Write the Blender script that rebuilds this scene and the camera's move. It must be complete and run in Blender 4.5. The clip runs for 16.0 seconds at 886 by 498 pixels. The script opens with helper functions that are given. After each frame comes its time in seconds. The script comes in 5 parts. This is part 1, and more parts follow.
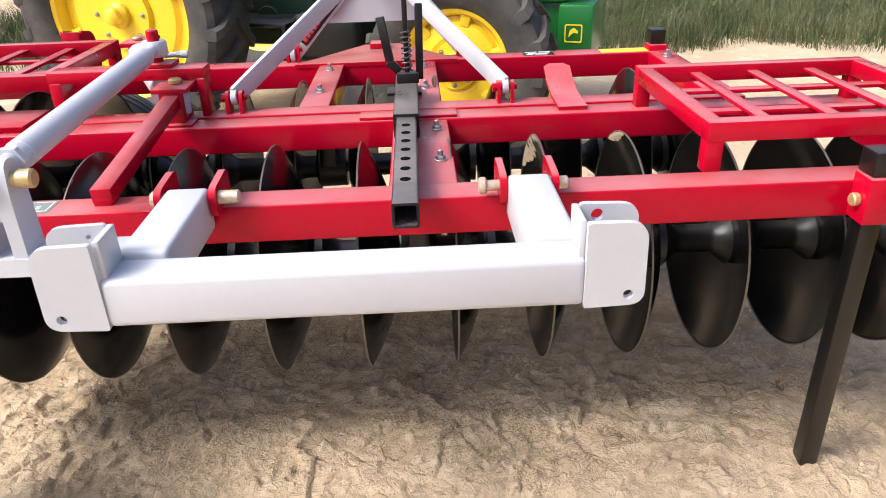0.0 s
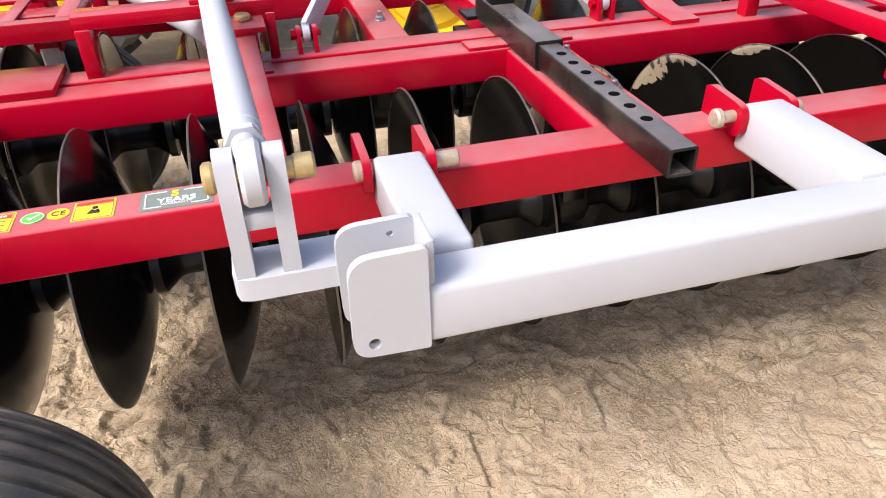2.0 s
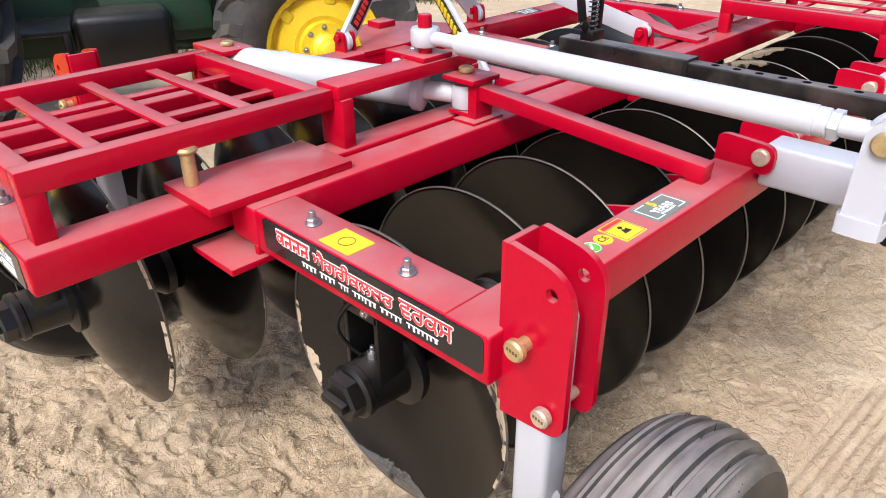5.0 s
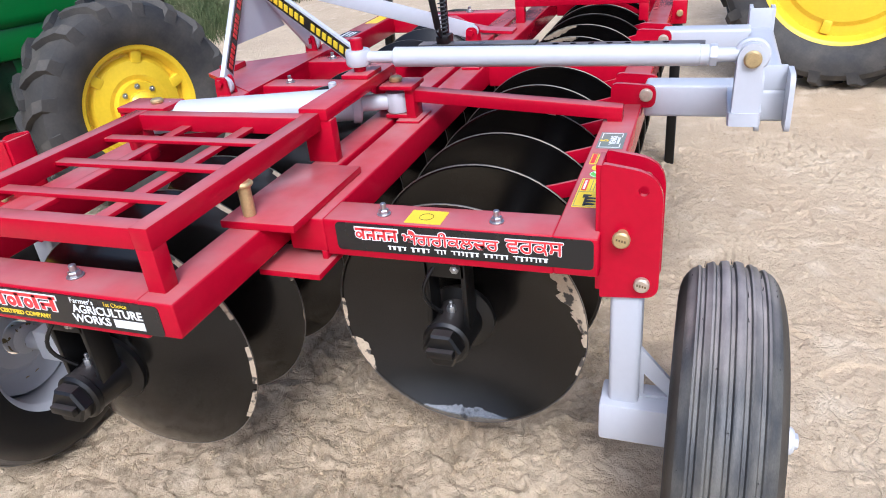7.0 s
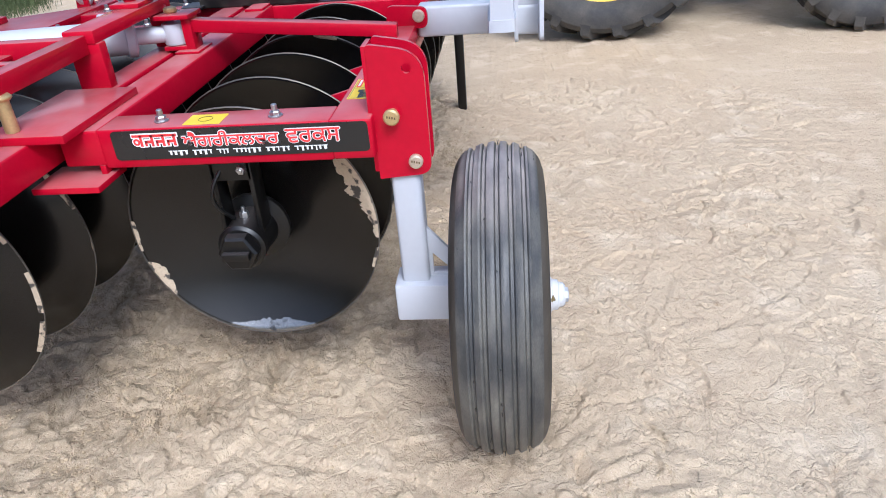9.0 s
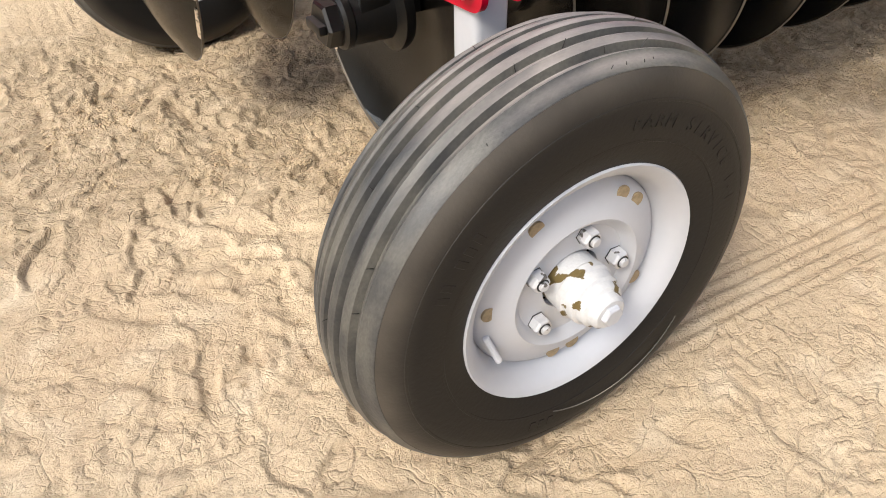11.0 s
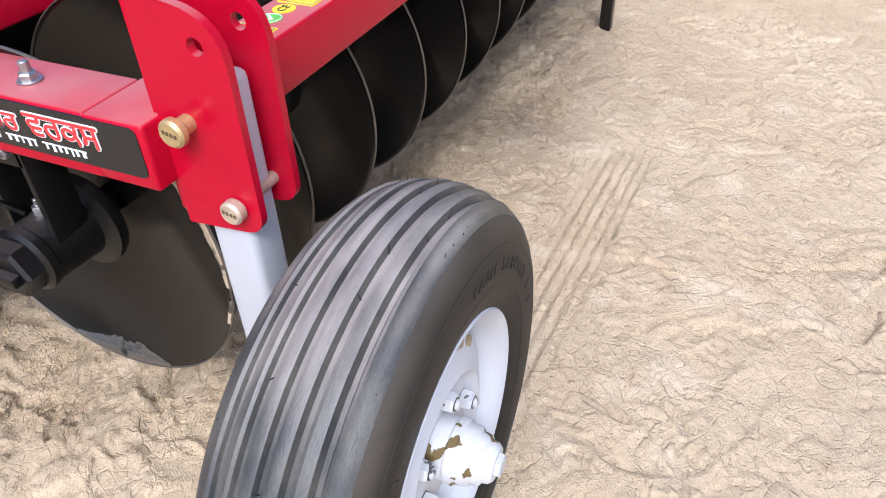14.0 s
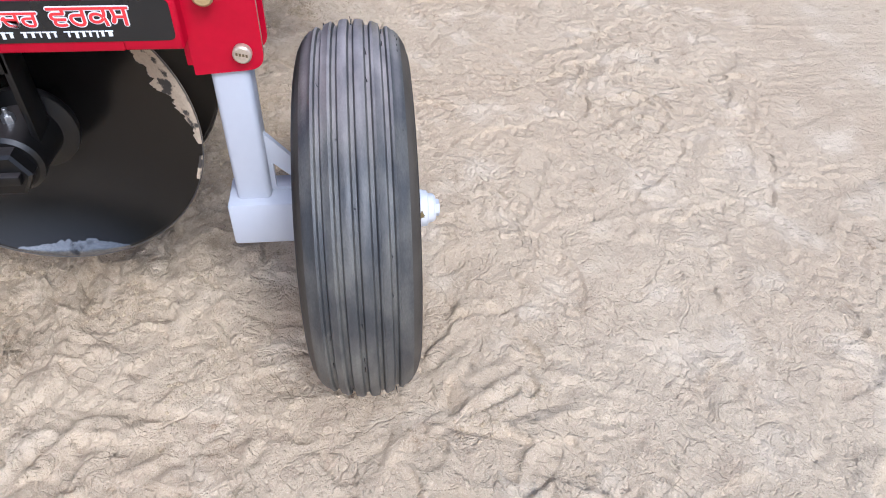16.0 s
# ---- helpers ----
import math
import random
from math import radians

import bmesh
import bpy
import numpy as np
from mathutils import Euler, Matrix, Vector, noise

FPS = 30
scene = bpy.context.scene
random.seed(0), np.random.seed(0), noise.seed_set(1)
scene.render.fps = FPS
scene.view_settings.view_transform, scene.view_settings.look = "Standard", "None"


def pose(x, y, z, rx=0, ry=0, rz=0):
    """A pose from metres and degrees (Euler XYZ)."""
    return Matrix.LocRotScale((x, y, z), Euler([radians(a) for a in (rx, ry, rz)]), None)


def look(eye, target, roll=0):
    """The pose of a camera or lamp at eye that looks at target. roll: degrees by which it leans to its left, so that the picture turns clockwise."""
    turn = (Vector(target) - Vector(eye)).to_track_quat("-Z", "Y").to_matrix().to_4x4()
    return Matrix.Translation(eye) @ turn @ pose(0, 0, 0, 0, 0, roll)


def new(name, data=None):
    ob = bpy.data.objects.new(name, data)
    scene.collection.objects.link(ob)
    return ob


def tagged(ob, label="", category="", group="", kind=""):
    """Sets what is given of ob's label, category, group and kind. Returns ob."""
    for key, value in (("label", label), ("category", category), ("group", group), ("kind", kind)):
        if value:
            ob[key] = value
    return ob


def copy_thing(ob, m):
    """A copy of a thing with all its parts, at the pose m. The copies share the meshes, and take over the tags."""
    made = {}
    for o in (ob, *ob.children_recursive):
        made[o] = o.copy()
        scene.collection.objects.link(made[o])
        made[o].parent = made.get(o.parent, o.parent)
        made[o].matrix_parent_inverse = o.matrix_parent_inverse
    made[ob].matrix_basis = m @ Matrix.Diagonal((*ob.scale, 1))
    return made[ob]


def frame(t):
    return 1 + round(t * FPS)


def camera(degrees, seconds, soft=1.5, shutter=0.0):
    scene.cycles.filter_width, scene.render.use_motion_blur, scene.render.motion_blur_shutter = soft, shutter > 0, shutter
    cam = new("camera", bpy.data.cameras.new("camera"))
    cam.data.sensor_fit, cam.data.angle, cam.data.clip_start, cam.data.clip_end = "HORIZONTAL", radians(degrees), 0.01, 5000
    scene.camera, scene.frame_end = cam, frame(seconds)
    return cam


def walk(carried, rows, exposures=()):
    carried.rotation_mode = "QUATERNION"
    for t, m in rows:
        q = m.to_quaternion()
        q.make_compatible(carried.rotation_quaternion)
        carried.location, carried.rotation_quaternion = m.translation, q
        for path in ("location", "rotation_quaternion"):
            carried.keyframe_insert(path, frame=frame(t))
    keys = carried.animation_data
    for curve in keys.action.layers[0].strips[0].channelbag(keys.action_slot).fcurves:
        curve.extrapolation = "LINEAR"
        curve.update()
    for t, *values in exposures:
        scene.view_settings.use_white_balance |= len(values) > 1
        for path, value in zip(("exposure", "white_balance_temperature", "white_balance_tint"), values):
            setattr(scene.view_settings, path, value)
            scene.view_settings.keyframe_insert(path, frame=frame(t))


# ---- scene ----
cam = camera(63.5, 16.0, 1.0)
PATH = [
    (0, (1.517, -1.546, 1.522), (1.566, 0.239, 0.622), -1.9),
    (0.5, (1.38, -1.388, 1.494), (1.437, 0.383, 0.566), -1.8),
    (1, (1.244, -1.249, 1.492), (1.378, 0.484, 0.503), -2.1),
    (1.5, (0.991, -1.224, 1.495), (1.256, 0.449, 0.432), -2.5),
    (2, (0.76, -1.19, 1.511), (1.184, 0.422, 0.405), -1.7),
    (2.5, (0.536, -1.034, 1.498), (1.102, 0.521, 0.375), -0.9),
    (3, (0.237, -1.01, 1.498), (0.881, 0.492, 0.346), -0.8),
    (3.5, (-0.054, -1.011, 1.519), (0.697, 0.459, 0.389), 0.4),
    (4, (-0.218, -0.867, 1.517), (0.723, 0.564, 0.485), 0.7),
    (4.5, (-0.435, -0.7, 1.515), (0.69, 0.635, 0.54), 0.7),
    (4.7, (-0.535, -0.653, 1.512), (0.637, 0.643, 0.54), 0.3),
    (6.8, (-1.242, -0.182, 1.583), (0.383, 0.535, 0.665), -5.8),
    (7, (-1.322, -0.191, 1.579), (0.321, 0.463, 0.645), -5.8),
    (7.5, (-1.542, -0.239, 1.538), (0.156, 0.176, 0.567), -4.8),
    (8, (-1.63, -0.176, 1.46), (0.092, 0.012, 0.462), -4.4),
    (8.2, (-1.64, -0.184, 1.449), (0.088, -0.047, 0.452), -4.5),
    (10.3, (-0.848, -0.849, 1.252), (0.594, 0.017, 0.17), 2.3),
    (10.5, (-0.734, -0.935, 1.23), (0.439, 0.142, 0.02), 1.7),
    (11, (-0.531, -0.962, 1.159), (0.232, 0.341, -0.151), -1.8),
    (11.5, (-0.318, -0.949, 1.116), (0.258, 0.453, -0.188), -5.1),
    (12, (-0.167, -1.055, 1.144), (0.132, 0.474, -0.11), -7.3),
    (12.5, (-0.18, -1.027, 1.194), (0.286, 0.453, -0.069), -4.8),
    (13, (-0.31, -0.827, 1.238), (0.66, 0.454, 0.046), -1.2),
    (13.5, (-0.408, -0.676, 1.286), (0.89, 0.263, 0.089), -0.7),
    (14, (-0.534, -0.644, 1.285), (0.88, 0.013, 0.033), -2.1),
    (14.5, (-0.695, -0.591, 1.33), (0.759, -0.212, 0.01), -2.1),
    (15, (-0.793, -0.396, 1.282), (0.711, -0.385, -0.035), 1.7),
    (15.5, (-0.933, -0.307, 1.34), (0.513, -0.422, -0.036), 3.5),
    (16, (-1.132, -0.318, 1.379), (0.311, -0.493, 0.005), 2.1),
]
# stops, kelvin and tint of the phone's own exposure along the way
EXPO = [(0, 1.02, 5700, 12), (1, 0.98, 5700, 13), (2.5, 0.82, 5700, 13), (4.5, 0.67, 5550, 12), (7, 0.52, 4950, 12), (8, 0.45, 4700, 12), (10.5, 0.56, 5500, 7), (11.2, 0.66, 5950, 8), (12, 0.96, 6300, 9), (13, 1.04, 6200, 10), (14, 0.66, 5050, 12), (16, 0.42, 4750, 12)]
walk(cam, [(t, look(e, g, r)) for t, e, g, r in PATH], EXPO)

# ---- light ----
world = bpy.data.worlds.new("sky")
scene.world = world
world.use_nodes = True
wn = world.node_tree
sky = wn.nodes.new("ShaderNodeTexSky")
sky.sky_type = 'NISHITA'
sky.sun_disc = False
sky.sun_elevation = radians(50)
sky.sun_rotation = radians(-107)
sky.air_density = 1.0
sky.dust_density = 8.0
sky.ozone_density = 0.3
bgn = wn.nodes["Background"]
bgn.inputs["Strength"].default_value = 0.118
wn.links.new(sky.outputs[0], bgn.inputs["Color"])
sun_data = bpy.data.lights.new("sun", 'SUN')
sun_data.energy = 1.40
sun_data.angle = radians(15)
sun_data.color = (1.0, 0.90, 0.76)
sun = new("sun", sun_data)
sun.matrix_world = look((-3.6, -1.65, 4.2), (0, 0, 0))

# ---- materials ----
MATS = {}


def material(name, base, rough=0.5, metal=0.0, coat=0.0, vary=0.12, scale=6.0, bump=0.1, fine=180.0, tint=None, amount=0.5, spec=0.5, stretch=None, per_object=0.0, sharp=None, rim=None, dust_sheen=0.0):
    """A procedural surface: base colour varied at two scales, an optional stain tint, roughness wear and fine relief."""
    if name in MATS:
        return MATS[name]
    m = bpy.data.materials.new(name)
    m.use_nodes = True
    nt = m.node_tree
    bsdf = nt.nodes["Principled BSDF"]
    tex = nt.nodes.new("ShaderNodeTexCoord")
    vec = tex.outputs["Object"]
    if stretch:
        mp = nt.nodes.new("ShaderNodeMapping")
        mp.inputs["Scale"].default_value = stretch
        nt.links.new(vec, mp.inputs["Vector"])
        vec = mp.outputs[0]
    big = nt.nodes.new("ShaderNodeTexNoise")
    big.inputs["Scale"].default_value = scale
    big.inputs["Detail"].default_value = 6
    small = nt.nodes.new("ShaderNodeTexNoise")
    small.inputs["Scale"].default_value = fine
    small.inputs["Detail"].default_value = 3
    for n in (big, small):
        nt.links.new(vec, n.inputs["Vector"])
    mixn = nt.nodes.new("ShaderNodeMix")
    mixn.data_type = 'RGBA'
    ramp = nt.nodes.new("ShaderNodeMapRange")
    ramp.inputs["From Min"].default_value = 0.62 - 0.3 * amount
    ramp.inputs["From Max"].default_value = 0.75
    if sharp:
        ramp.inputs["From Min"].default_value, ramp.inputs["From Max"].default_value = sharp
    nt.links.new(big.outputs["Fac"], ramp.inputs["Value"])
    fac = ramp.outputs[0]
    if rim:
        # wear only towards the edge of a turned piece
        sep = nt.nodes.new("ShaderNodeSeparateXYZ")
        nt.links.new(tex.outputs["Object"], sep.inputs[0])
        sq = [nt.nodes.new("ShaderNodeMath") for _ in range(4)]
        for n, op in zip(sq, ('MULTIPLY', 'MULTIPLY', 'ADD', 'SQRT')):
            n.operation = op
        for n, key in zip(sq, ("Y", "Z")):
            nt.links.new(sep.outputs[key], n.inputs[0])
            nt.links.new(sep.outputs[key], n.inputs[1])
            nt.links.new(n.outputs[0], sq[2].inputs[0 if key == "Y" else 1])
        nt.links.new(sq[2].outputs[0], sq[3].inputs[0])
        band = nt.nodes.new("ShaderNodeMapRange")
        band.inputs["From Min"].default_value, band.inputs["From Max"].default_value = rim
        band.inputs["To Max"].default_value = 0.27
        nt.links.new(sq[3].outputs[0], band.inputs["Value"])
        up = nt.nodes.new("ShaderNodeMath")
        up.operation = 'ADD'
        nt.links.new(big.outputs["Fac"], up.inputs[0])
        nt.links.new(band.outputs[0], up.inputs[1])
        nt.links.new(up.outputs[0], ramp.inputs["Value"])
    nt.links.new(fac, mixn.inputs["Factor"])
    mixn.inputs["A"].default_value = (*base, 1)
    t = tint or tuple(c * (1 - vary) for c in base)
    mixn.inputs["B"].default_value = (*t, 1)
    hsv = nt.nodes.new("ShaderNodeHueSaturation")
    nt.links.new(mixn.outputs["Result"], hsv.inputs["Color"])
    val = nt.nodes.new("ShaderNodeMapRange")
    val.inputs["To Min"].default_value = 1 - vary
    val.inputs["To Max"].default_value = 1 + vary
    nt.links.new(small.outputs["Fac"], val.inputs["Value"])
    out = val.outputs[0]
    if per_object:
        info = nt.nodes.new("ShaderNodeObjectInfo")
        pr = nt.nodes.new("ShaderNodeMapRange")
        pr.inputs["To Min"].default_value = 1 - per_object
        pr.inputs["To Max"].default_value = 1 + per_object
        nt.links.new(info.outputs["Random"], pr.inputs["Value"])
        mul = nt.nodes.new("ShaderNodeMath")
        mul.operation = 'MULTIPLY'
        nt.links.new(out, mul.inputs[0])
        nt.links.new(pr.outputs[0], mul.inputs[1])
        out = mul.outputs[0]
    nt.links.new(out, hsv.inputs["Value"])
    shade = hsv.outputs[0]
    if dust_sheen:
        # paler on what faces up: settled dry dust, and on red paint the sky's glare
        geo = nt.nodes.new("ShaderNodeNewGeometry")
        sepn = nt.nodes.new("ShaderNodeSeparateXYZ")
        nt.links.new(geo.outputs["Normal"], sepn.inputs[0])
        lie = nt.nodes.new("ShaderNodeMapRange")
        lie.inputs["From Min"].default_value = 0.75
        nt.links.new(sepn.outputs["Z"], lie.inputs["Value"])
        cloud = nt.nodes.new("ShaderNodeMapRange")
        cloud.inputs["From Min"].default_value, cloud.inputs["From Max"].default_value = 0.3, 0.7
        cloud.inputs["To Min"].default_value, cloud.inputs["To Max"].default_value = dust_sheen * 0.55, dust_sheen * 1.35
        nt.links.new(big.outputs["Fac"], cloud.inputs["Value"])
        film = nt.nodes.new("ShaderNodeMath")
        film.operation = 'MULTIPLY'
        nt.links.new(lie.outputs[0], film.inputs[0])
        nt.links.new(cloud.outputs[0], film.inputs[1])
        dm = nt.nodes.new("ShaderNodeMix")
        dm.data_type = 'RGBA'
        nt.links.new(film.outputs[0], dm.inputs["Factor"])
        nt.links.new(shade, dm.inputs["A"])
        dm.inputs["B"].default_value = (0.58, 0.50, 0.46, 1)
        shade = dm.outputs["Result"]
    nt.links.new(shade, bsdf.inputs["Base Color"])
    rr = nt.nodes.new("ShaderNodeMapRange")
    rr.inputs["To Min"].default_value = max(0.03, rough - 0.12)
    rr.inputs["To Max"].default_value = min(1, rough + 0.12)
    nt.links.new(big.outputs["Fac"], rr.inputs["Value"])
    nt.links.new(rr.outputs[0], bsdf.inputs["Roughness"])
    bsdf.inputs["Metallic"].default_value = metal
    bsdf.inputs["Coat Weight"].default_value = coat
    bsdf.inputs["Coat Roughness"].default_value = 0.2
    bsdf.inputs["Specular IOR Level"].default_value = spec
    bp = nt.nodes.new("ShaderNodeBump")
    bp.inputs["Strength"].default_value = bump
    bp.inputs["Distance"].default_value = 0.002
    add = nt.nodes.new("ShaderNodeMath")
    add.operation = 'ADD'
    nt.links.new(big.outputs["Fac"], add.inputs[0])
    nt.links.new(small.outputs["Fac"], add.inputs[1])
    nt.links.new(add.outputs[0], bp.inputs["Height"])
    nt.links.new(bp.outputs[0], bsdf.inputs["Normal"])
    MATS[name] = m
    return m


# the pale film on red tops paints in the sky's glare
RED = material("red_paint", (0.42, 0.0009, 0.018), 0.22, coat=0.0, vary=0.10, scale=5, bump=0.10, fine=60, spec=0.22, dust_sheen=0.24)
WHITE = material("white_paint", (0.51, 0.52, 0.55), 0.42, coat=0.05, vary=0.03, scale=4, bump=0.1, fine=60)
BLACK = material("black_paint", (0.004, 0.0037, 0.0034), 0.36, coat=0.0, vary=0.3, scale=7, bump=0.15, fine=90, dust_sheen=0.07)
DISC = material("disc_black_paint", (0.0052, 0.0046, 0.0039), 0.21, coat=0.0, vary=0.35, scale=7, bump=0.015, fine=120, tint=(0.34, 0.26, 0.17), per_object=0.3, sharp=(0.800, 0.815), rim=(0.316, 0.332), spec=0.5)
TUBE = material("worn_black_tube", (0.010, 0.0095, 0.009), 0.3, vary=0.4, scale=9, bump=0.2, fine=70, tint=(0.05, 0.045, 0.035), amount=0.5, dust_sheen=0.20)
STEEL = material("bare_steel", (0.14, 0.125, 0.105), 0.45, metal=0.6, vary=0.25, scale=30, bump=0.2, tint=(0.20, 0.165, 0.12))
ZINC = material("zinc_plate", (0.46, 0.46, 0.46), 0.35, metal=0.9, vary=0.12, scale=40, bump=0.1)
BRASS = material("yellow_zinc", (0.55, 0.41, 0.19), 0.4, metal=0.55, vary=0.2, scale=40, bump=0.12)
STAMP = material("stamped_mark", (0.16, 0.11, 0.05), 0.5, metal=0.4, vary=0.2, scale=60)
PINSTEEL = material("pin_steel", (0.56, 0.46, 0.34), 0.45, metal=0.45, vary=0.2, scale=50, bump=0.15)
RUBBER = material("tyre_rubber", (0.013, 0.0128, 0.0125), 0.42, vary=0.25, scale=7, bump=0.25, fine=140, tint=(0.040, 0.034, 0.026), amount=0.6)
TREAD = material("dusty_tread", (0.048, 0.048, 0.047), 0.46, vary=0.4, scale=9, bump=0.3, fine=160, tint=(0.15, 0.14, 0.115), amount=0.8, stretch=(1, 2.5, 1), dust_sheen=0.42)
BIGRUBBER = material("tractor_rubber", (0.032, 0.031, 0.030), 0.7, vary=0.25, scale=5, bump=0.3, fine=70, tint=(0.09, 0.08, 0.065), amount=0.7)
GREEN = material("green_paint", (0.012, 0.13, 0.022), 0.35, coat=0.3, vary=0.1, scale=3, bump=0.08, fine=50)
DARKGREEN = material("greasy_casting", (0.012, 0.045, 0.018), 0.55, vary=0.3, scale=9, bump=0.3, fine=60, tint=(0.03, 0.03, 0.02))
YELLOW = material("yellow_paint", (0.80, 0.55, 0.008), 0.38, coat=0.2, vary=0.08, scale=5, bump=0.1, fine=60)
STICKER_Y = material("yellow_vinyl", (0.86, 0.62, 0.012), 0.35, vary=0.04, scale=20, bump=0.02)
STICKER_G = material("green_vinyl", (0.16, 0.50, 0.06), 0.35, vary=0.04, scale=20, bump=0.02)
STICKER_K = material("black_vinyl", (0.012, 0.012, 0.012), 0.28, coat=0.2, vary=0.1, scale=12, bump=0.05)
STICKER_GREY = material("grey_vinyl", (0.20, 0.23, 0.19), 0.35, vary=0.06, scale=20, bump=0.03)
STICKER_W = material("white_vinyl", (0.82, 0.82, 0.80), 0.4, vary=0.03, scale=20, bump=0.02)
STICKER_R = material("red_vinyl", (0.70, 0.04, 0.04), 0.4, vary=0.05, scale=20, bump=0.02)
HUBRUST = material("hub_paint_worn", (0.60, 0.60, 0.60), 0.5, vary=0.08, scale=26, bump=0.4, tint=(0.14, 0.10, 0.03), sharp=(0.565, 0.58))
WOOD = material("weathered_wood", (0.16, 0.10, 0.06), 0.8, vary=0.3, scale=8, bump=0.4, fine=60)
PITCH = material("unlit_bore", (0.004, 0.004, 0.004), 0.9, spec=0.05)
HOLE = material("sand_in_hole", (0.35, 0.27, 0.16), 0.9, vary=0.3, scale=60, bump=0.4)
NUTMAT = material("painted_nut", (0.62, 0.62, 0.63), 0.35, metal=0.3, vary=0.1, scale=60, bump=0.2, tint=(0.12, 0.11, 0.10), sharp=(0.62, 0.66))
WIRE = material("spring_wire", (0.10, 0.10, 0.10), 0.4, metal=0.6, vary=0.2)

# ---- mesh helpers ----
ORIGIN = {}


def thing(name, at, label, category, group="", kind=""):
    ob = new(name)
    ob.empty_display_size = 0.1
    ob.location = at
    ORIGIN[ob.name] = Vector(at)
    return tagged(ob, label, category, group, kind)


def part(name, bm, mat, parent, label="", smooth=0.6):
    """Links a bmesh, given in world coordinates, as one mesh under a thing or under a part."""
    org = ORIGIN[parent.name] if parent else Vector()
    bmesh.ops.translate(bm, verts=bm.verts, vec=-org)
    bmesh.ops.recalc_face_normals(bm, faces=bm.faces)
    me = bpy.data.meshes.new(name)
    if smooth:
        for f in bm.faces:
            f.smooth = True
        for e in bm.edges:
            if len(e.link_faces) == 2 and e.calc_face_angle(0) > smooth:
                e.smooth = False
    bm.to_mesh(me)
    bm.free()
    me.materials.append(mat)
    ob = new(name, me)
    if parent:
        ob.parent = parent
    ORIGIN[ob.name] = org
    if label:
        tagged(ob, label)
    return ob


def share(name, src, at, parent, rot=(0, 0, 0), scale=1.0):
    """Another object on the mesh of a part built round the world's origin."""
    ob = new(name, src)
    ob.parent = parent
    ob.location = Vector(at) - ORIGIN[parent.name]
    ob.rotation_euler = rot
    ob.scale = (scale, scale, scale)
    return ob


def mesh_of(name, bm, mat, smooth=0.6):
    ob = part(name, bm, mat, None, smooth=smooth)
    me = ob.data
    bpy.data.objects.remove(ob)
    return me


def rbox(x0, x1, y0, y1, z0, z1, bev=0.005, seg=2, m=None):
    bm = bmesh.new()
    bmesh.ops.create_cube(bm, size=1)
    for v in bm.verts:
        v.co = Vector(((x0 + x1) / 2 + v.co.x * (x1 - x0), (y0 + y1) / 2 + v.co.y * (y1 - y0), (z0 + z1) / 2 + v.co.z * (z1 - z0)))
    if bev:
        bmesh.ops.bevel(bm, geom=bm.edges[:], offset=bev, segments=seg, affect='EDGES', profile=0.5)
    if m:
        bmesh.ops.transform(bm, matrix=m, verts=bm.verts)
    return bm


def join(*bms):
    out = bmesh.new()
    for b in bms:
        me = bpy.data.meshes.new("tmp")
        b.to_mesh(me)
        b.free()
        out.from_mesh(me)
        bpy.data.meshes.remove(me)
    return out


def bar(p0, p1, w, h, bev=0.004, roll=0.0):
    """A rectangular bar between two points, w across and h high."""
    p0, p1 = Vector(p0), Vector(p1)
    d = p1 - p0
    m = Matrix.Translation((p0 + p1) / 2) @ d.to_track_quat('X', 'Z').to_matrix().to_4x4() @ Matrix.Rotation(roll, 4, 'X')
    return rbox(-d.length / 2, d.length / 2, -w / 2, w / 2, -h / 2, h / 2, bev, m=m)


def lathe(profile, axis_from, axis_to, n=32, closed=False):
    """Turns (radius, height) pairs about the line from axis_from towards axis_to."""
    a, b = Vector(axis_from), Vector(axis_to)
    q = (b - a).to_track_quat('Z', 'Y').to_matrix().to_4x4()
    bm = bmesh.new()
    rings = []
    for r, h in profile:
        if r < 1e-6:
            rings.append([bm.verts.new((0, 0, h))])
        else:
            rings.append([bm.verts.new((r * math.cos(2 * math.pi * i / n), r * math.sin(2 * math.pi * i / n), h)) for i in range(n)])
    pairs = list(zip(rings, rings[1:]))
    if closed:
        pairs.append((rings[-1], rings[0]))
    for p, r in pairs:
        for i in range(n):
            j = (i + 1) % n
            if len(p) == 1 and len(r) == 1:
                break
            if len(p) == 1:
                bm.faces.new((p[0], r[i], r[j]))
            elif len(r) == 1:
                bm.faces.new((p[i], r[0], p[j]))
            else:
                bm.faces.new((p[i], p[j], r[j], r[i]))
    bmesh.ops.transform(bm, matrix=Matrix.Translation(a) @ q, verts=bm.verts)
    return bm


def rod(p0, p1, r, n=20, bev=None, r1=None):
    length = (Vector(p1) - Vector(p0)).length
    b = min(r * 0.2, 0.006) if bev is None else bev
    e = r1 or r
    return lathe([(0, 0), (r - b, 0), (r, b), (e, length - b), (e - b, length), (0, length)], p0, p1, n)


def hexnut(p0, p1, r):
    length = (Vector(p1) - Vector(p0)).length
    return lathe([(0, 0), (r, 0), (r, length * 0.8), (r * 0.86, length), (0, length)], p0, p1, 6)


def circle2(cx, cy, r, n=18):
    return [(cx + r * math.cos(2 * math.pi * i / n), cy + r * math.sin(2 * math.pi * i / n)) for i in range(n)]


